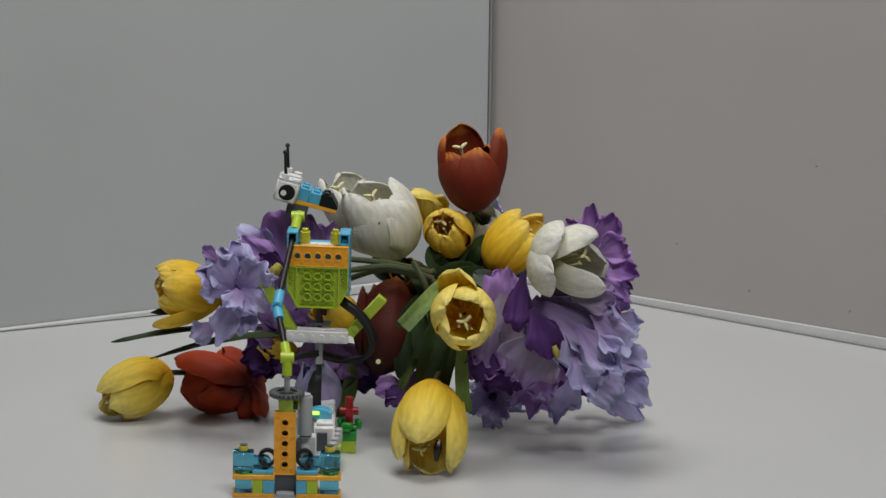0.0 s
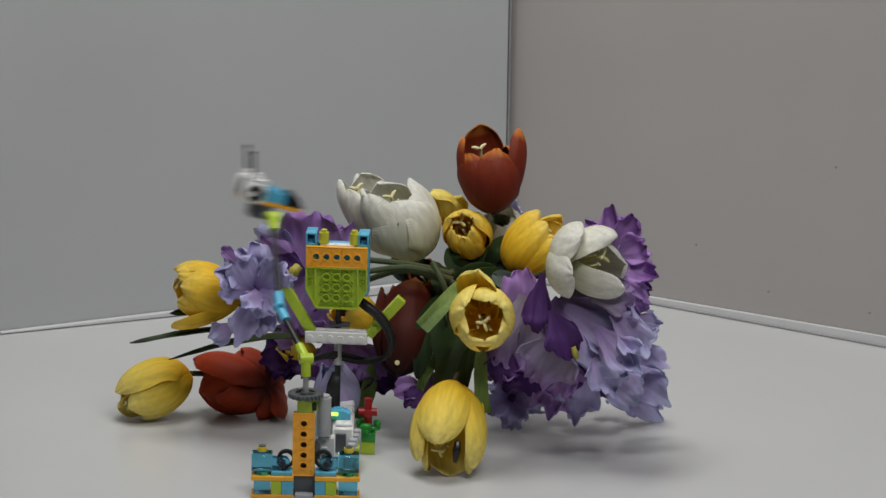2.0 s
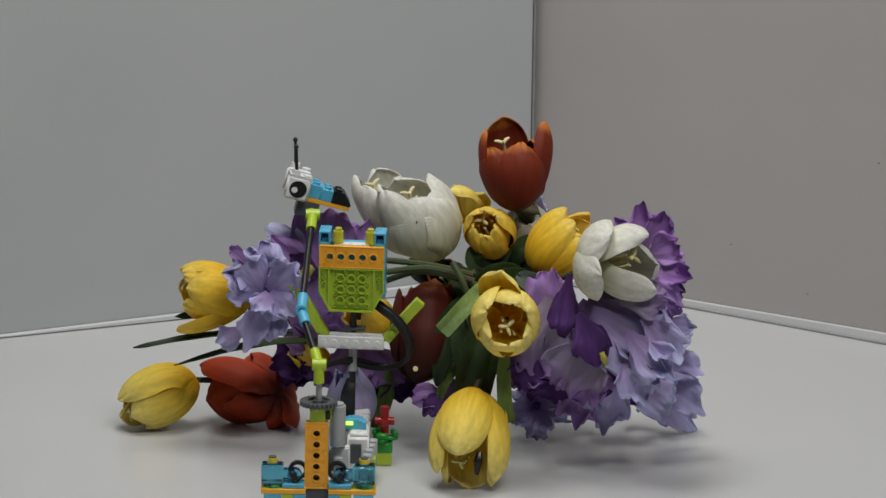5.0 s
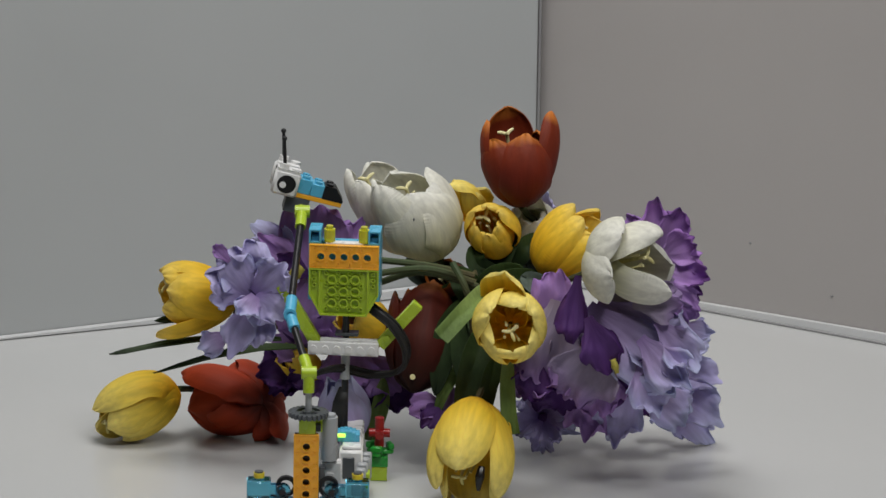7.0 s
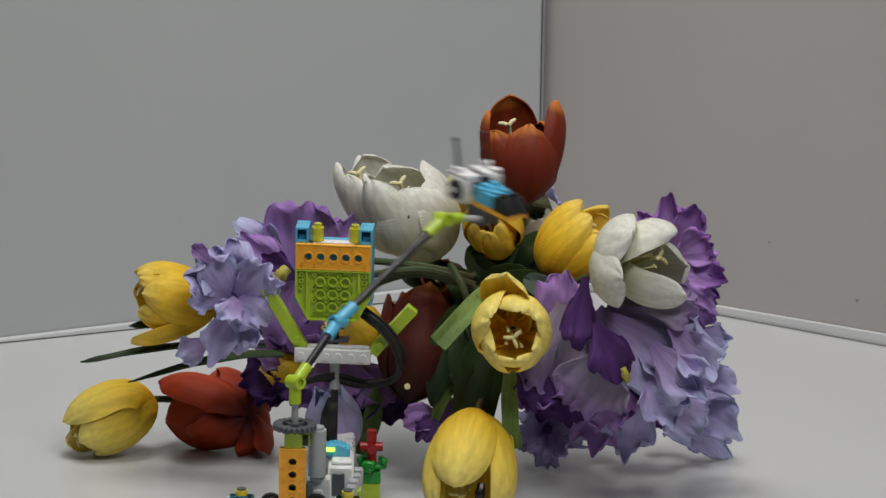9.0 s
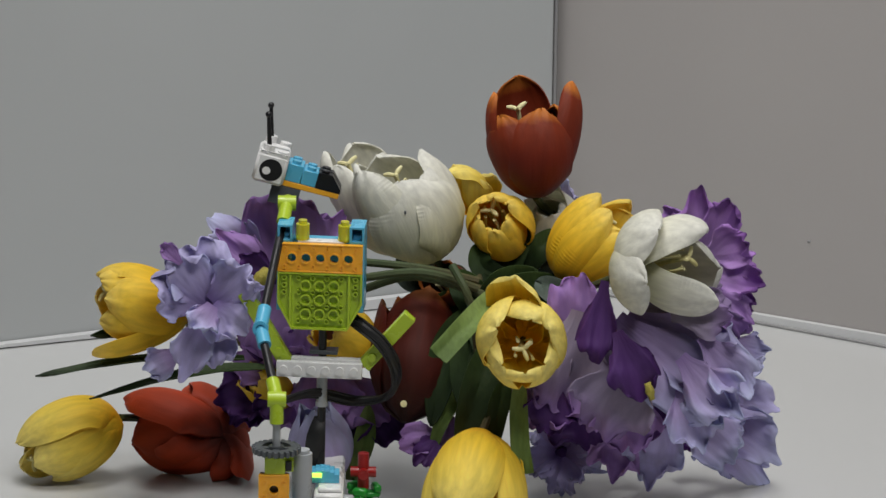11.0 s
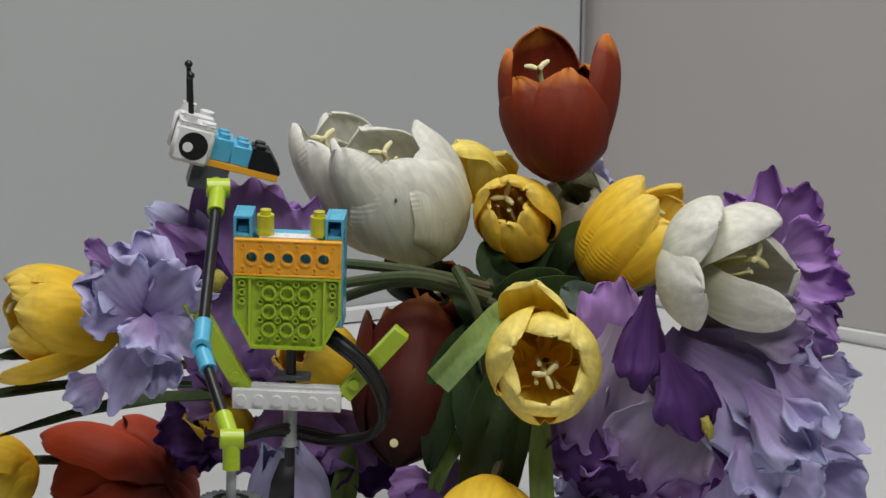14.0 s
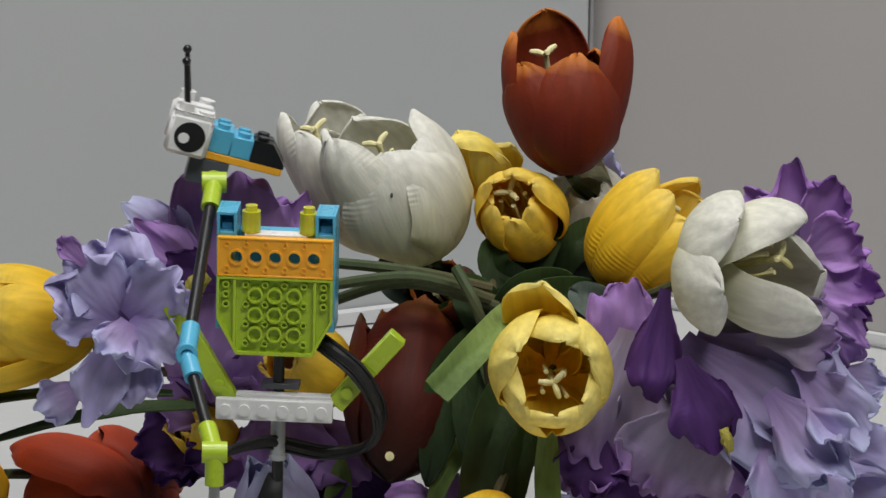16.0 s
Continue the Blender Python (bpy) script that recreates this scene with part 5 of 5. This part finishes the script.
block("hip_plate", M_WHITE, bird, -16, 24, 5.0, 10.5, -68.5, -65.6, "white plate", (), body_m)
block("hip_brick", M_DGREY, bird, -6, 10, 8.5, 17, -64.2, -62, "dark grey plate", (), body_m)
for (xa, za), (xb, zb), nm in (((-43.0, -30), (-19.5, -69.0), "wing_arm"), ((50.5, -40.0), (25.5, -69.5), "wing_arm")):
    d = Vector((xb - xa, 0, zb - za))
    ang = math.atan2(d.x, -d.z)
    mm = body_m @ Matrix.Translation(((xa + xb) / 2 * MM, 8.6 * MM, (za + zb) / 2 * MM)) @ Matrix.Rotation(-ang, 4, "Y")
    bm = bmesh.new()
    hl = d.length / 2
    mm_box(bm, -3.9, 3.9, -3.4, 3.4, -hl, hl, 0.4)
    mm_rod(bm, (0, -3.2, -hl + 7.5), (0, -5.0, -hl + 7.5), 2.4)
    mm_box(bm, -3.95, 3.95, -3.55, 3.5, hl * 0.12, hl * 0.12 + 0.25, 0)
    part(nm, bm, M_LIME, bird, "lime green angled plate", mm, True)
# flat cable
bm = bmesh.new()
pts = [Vector(p) - BASE for p in ((-0.0554, 0.1400, 0.1208), (-0.0452, 0.1280, 0.1172), (-0.0348, 0.1240, 0.1094), (-0.0271, 0.1260, 0.0964), (-0.0260, 0.1340, 0.0820), (-0.0325, 0.1440, 0.0707), (-0.0493, 0.1480, 0.0674), (-0.0706, 0.1330, 0.0761), (-0.0855, 0.1180, 0.0772), (-0.0908, 0.1140, 0.0751))]
for k in range(5):
    o = Vector((0.0011, 0.0004, 0.0010)) * ((k - 2) * 1.0)
    tube(bm, [tuple(p + o) for p in pts], [0.00085] * len(pts), 6)
tube(bm, [tuple(p + Vector((0, 0.0004, 0))) for p in pts], [0.0022] * len(pts), 8, 0.9)
part("cable", bm, M_CABLE, bird, "black flat ribbed cable", None, True)
bm = bmesh.new()
pts = [Vector(p) - BASE for p in ((-0.0684, 0.1380, 0.0609), (-0.0704, 0.1330, 0.0510), (-0.0737, 0.1380, 0.0319), (-0.0764, 0.1430, 0.0205))]
tube(bm, [tuple(p) for p in pts], [0.003, 0.0052, 0.0046, 0.0042], 8, 0.3, (1, 0, 0.2))
part("strap", bm, M_CABLE, bird, "black folded tape", None, True)

# neck and head: swings round the gear's upright axle
neck_at = Vector((1.0, 9.0, 106.4)) * MM
neck = part("neck", bmesh.new(), M_LIME, bird, "bent neck of black axles and connectors with the bird's head")


def neck_rod(name, pts, r, material, label, seg=12, parent=neck):
    bm = bmesh.new()
    for a, b in zip(pts, pts[1:]):
        mm_rod(bm, a, b, r, seg)
        if b != pts[-1]:
            g = bmesh.ops.create_icosphere(bm, subdivisions=2, radius=r * MM)
            bmesh.ops.translate(bm, verts=g["verts"], vec=Vector(b) * MM)
    return part(name, bm, material, parent, label, None, True)


neck.scale = (1.03, 1.03, 1.0)
NJ, NH = Vector((-10.6, 45.0, 33.0)), Vector((0.5, 122.0, 92.0))
d1, d2 = NJ.normalized(), (NH - NJ).normalized()
c1 = neck_rod("connector", [(0, 0, -13), (0, 0, 0), tuple(d1 * 15)], 3.7, M_LIME, "lime green angled connector", 16)
bm = bmesh.new()
mm_ring(bm, (-4.9, 0, 0.5), (1, 0, 0), 4.3, 2.5, 9.8, 18)
part("connector_eye", bm, M_LIME, neck, "", None, True)
neck_rod("lower_axle", [tuple(d1 * 12), tuple(NJ - d1 * 6)], 2.45, M_BLACK, "black axle")
neck_rod("elbow", [tuple(NJ - d1 * 14), tuple(NJ), tuple(NJ + d2 * 15)], 3.75, M_AZURE, "light blue angled connector", 16)
bm = bmesh.new()
mm_ring(bm, tuple(NJ + Vector((0, -4.9, 0))), (0, 1, 0), 4.3, 2.5, 9.8, 18)
part("elbow_eye", bm, M_AZURE, neck, "", None, True)
neck_rod("upper_axle", [tuple(NJ + d2 * 12), tuple(NH - d2 * 10)], 2.45, M_BLACK, "black axle")
NB = Vector((1.5, 152.0, 89.5))
neck_rod("connector", [tuple(NH - d2 * 15), tuple(NH), tuple(NH + Vector((0, 15, -0.8)))], 3.7, M_LIME, "lime green angled connector", 16)
bm = bmesh.new()
mm_ring(bm, tuple(NH + Vector((-4.9, 0, 0))), (1, 0, 0), 4.3, 2.5, 9.8, 18)
part("connector_eye", bm, M_LIME, neck, "", None, True)
neck_rod("head_axle", [tuple(NH + Vector((0, 12, -0.7))), tuple(NB)], 2.3, M_LGREY, "grey axle")
HEAD = Matrix.Translation(Vector((0.5, 158.0, 98.0)) * MM) @ Matrix.Rotation(radians(14), 4, "Y") @ Matrix.Rotation(radians(5), 4, "X") @ Matrix.Scale(1.07, 4)
block("head_mount", M_DGREY, neck, -8.5, 6.5, -7.6, 7.6, -10.5, -0.1, "dark grey mount block", (), HEAD)
block("jaw_plate", M_ORANGE, neck, -18.0, 26.0, -7.8, 7.8, 0.0, 3.0, "orange plate under the beak", (), HEAD)
block("cheek", M_AZURE, neck, -3.0, 5.2, -7.8, 7.8, 3.1, 12.5, "light blue brick", [(1, -4), (1, 4)], HEAD)
block("cheek", M_AZURE, neck, 5.3, 13.2, -7.8, 7.8, 3.1, 11.0, "light blue brick", [(9.2, -4), (9.2, 4)], HEAD)
bm = bmesh.new()
for sy in (-1, 1):
    y0, y1 = (0.1, 7.8) if sy > 0 else (-7.8, -0.1)
    vs = [bm.verts.new(Vector(c) * MM) for c in ((13.3, y0, 3.1), (26.2, y0, 3.1), (26.2, y0, 4.6), (20.5, y0, 11.4), (13.3, y0, 11.4), (13.3, y1, 3.1), (26.2, y1, 3.1), (26.2, y1, 4.6), (20.5, y1, 11.4), (13.3, y1, 11.4))]
    bm.faces.new(vs[:5])
    bm.faces.new(vs[5:])
    for k in range(5):
        j = (k + 1) % 5
        bm.faces.new((vs[k], vs[j], vs[5 + j], vs[5 + k]))
    mm_rod(bm, (16.5, sy * 4, 11.3), (16.5, sy * 4, 13.0), 2.3)
bmesh.ops.bevel(bm, geom=bm.edges[:], offset=0.00018, segments=1, affect="EDGES")
part("beak", bm, M_BLACK, neck, "black sloped beak", HEAD, True)
block("nape", M_BLACK, neck, -18.6, -9.0, -7.4, 7.4, 3.2, 14.5, "black brick at the back of the head", (), HEAD)
for sy in (-1, 1):
    bm = bmesh.new()
    y0, y1 = (7.9, 14.6) if sy > 0 else (-14.6, -7.9)
    mm_box(bm, -19.6, -3.2, y0, y1, 0.2, 16.4, 1.6)
    mm_rod(bm, (-14.8, (y0 + y1) / 2, 16), (-14.8, (y0 + y1) / 2, 20.5), 3.0, 16)
    mm_rod(bm, (-7.0, (y0 + y1) / 2, 16), (-7.0, (y0 + y1) / 2, 18.6), 3.0, 16)
    mm_box(bm, -18.5, -4.0, y0 * 0.2 + 1.0 * sy, y0 * 0.95, 14.6, 17.5, 0.5)
    part("eye_brick", bm, M_WHITE, neck, "white brick with a printed eye", HEAD, True)
    yo = 14.6 * sy
    bm = bmesh.new()
    mm_rod(bm, (-11.0, yo - 0.3 * sy, 8.0), (-11.0, yo + 0.18 * sy, 8.0), 5.9, 28)
    part("iris_disc", bm, M_BLACK, neck, "round black eye", HEAD, True)
    bm = bmesh.new()
    mm_rod(bm, (-13.2, yo, 7.2), (-13.2, yo + 0.32 * sy, 7.2), 2.1, 20)
    part("eye_glint", bm, M_WHITE, neck, "white eye spot", HEAD, True)
    bm = bmesh.new()
    a, b = Vector((-14.8, sy * 10.5, 19.5)), Vector((-19.5, sy * 11.5, 36.0))
    mm_rod(bm, a, b, 1.25, 10, 0.95)
    g = bmesh.ops.create_icosphere(bm, subdivisions=2, radius=1.75 * MM)
    bmesh.ops.translate(bm, verts=g["verts"], vec=b * MM)
    part("antenna", bm, M_BLACK, neck, "black lever antenna", HEAD, True)

# small brick flower beside the bird
FL = Vector((-0.0434, 0.1250, 0.0018))
FL.z = 0.0
bloom = thing("toy_flower", "small brick flower with red bloom and green leaves", "toy", FL)
block("stalk", M_LIME, bloom, -5.5, 5.5, -5, 5, 0.2, 10, "lime green brick")
block("stalk", M_GREEN, bloom, -5.8, 6.0, -5.5, 5.5, 10.1, 17.0, "green brick")
bm = bmesh.new()
for k in range(3):
    q = Matrix.Rotation(k * math.tau / 3 + 0.3, 4, "Z")
    box(bm, 0, 9.6 * MM, -3.2 * MM, 3.2 * MM, 18 * MM, 21.5 * MM, 1.0 * MM, q)
    box(bm, 5.4 * MM, 9.8 * MM, -4.0 * MM, 4.0 * MM, 21 * MM, 25.5 * MM, 1.0 * MM, q)
mm_rod(bm, (0, 0, 16.9), (0, 0, 24), 3.0)
part("foliage", bm, M_GREEN, bloom, "green three-leaved plant piece", None, True)
bm = bmesh.new()
mm_rod(bm, (0, 0, 23.8), (0, 0, 44), 3.2, 16)
mm_rod(bm, (-7.2, 0, 33), (7.2, 0, 33), 3.0, 16)
mm_rod(bm, (0, -6.4, 33), (0, 6.4, 33), 3.0, 16)
part("bloom", bm, M_RED, bloom, "dark red studded piece", None, True)


# ---- what moves: the gear turns the neck once round at each swing ----
SWING = [(0, -2.0), (1.9, -2.0), (2, 13.5), (2.1, 34.0), (2.2, 53.0), (2.3, 78.5), (2.4, 96.3), (2.5, 113.1), (2.6, 132.5), (2.7, 167.0), (2.8, 186.5), (2.9, 206.5), (3, 220.0), (3.1, 251.2), (3.2, 279.0), (3.3, 302.0), (3.4, 322.0), (3.5, 338.0), (3.6, 350.5), (3.7, 366.5), (3.8, 356.0), (3.9, 364.0), (4, 364.0), (4.2, 364.0), (7, 364.0), (7.5, 363.5), (7.6, 369.0), (7.7, 395.0), (7.8, 410.0), (7.9, 439.5), (8, 457.5), (8.1, 473.3), (8.2, 494.0), (8.3, 525.5), (8.4, 540.0), (8.5, 562.0), (8.6, 579.5), (8.7, 612.1), (8.8, 638.2), (8.9, 661.0), (9, 674.5), (9.1, 698.0), (9.2, 708.0), (9.35, 723.5), (9.5, 717.5), (9.7, 719.5), (11.3, 719.5), (11.6, 719.5), (11.7, 752.5), (11.8, 787.5), (11.9, 824.4), (12, 866.5), (12.1, 908.5), (12.2, 944.0), (12.3, 985.4), (12.4, 1036.0), (12.5, 1067.5), (12.6, 1086.0), (12.7, 1088.5), (12.8, 1086.5), (14.5, 1085.0), (14.6, 1085.5), (14.7, 1111.5), (14.8, 1149.3), (14.9, 1188.2), (15, 1219.0), (15.1, 1269.0), (15.2, 1302.0), (15.3, 1345.0), (15.4, 1397.5), (15.5, 1428.5), (15.6, 1443.0), (15.7, 1443.5), (15.8, 1443.0), (15.9, 1441.5), (16, 1442.5)]


def motions():
    lean = Matrix.Rotation(radians(-8), 4, "X")
    walk(neck, [(t, Matrix.Translation(neck_at) @ lean @ Matrix.Rotation(radians(a), 4, "Z")) for t, a in SWING])
    walk(gear, [(t, Matrix.Translation(Vector((1, 9, 78.5)) * MM) @ Matrix.Rotation(radians(a), 4, "Z")) for t, a in SWING])


motions()
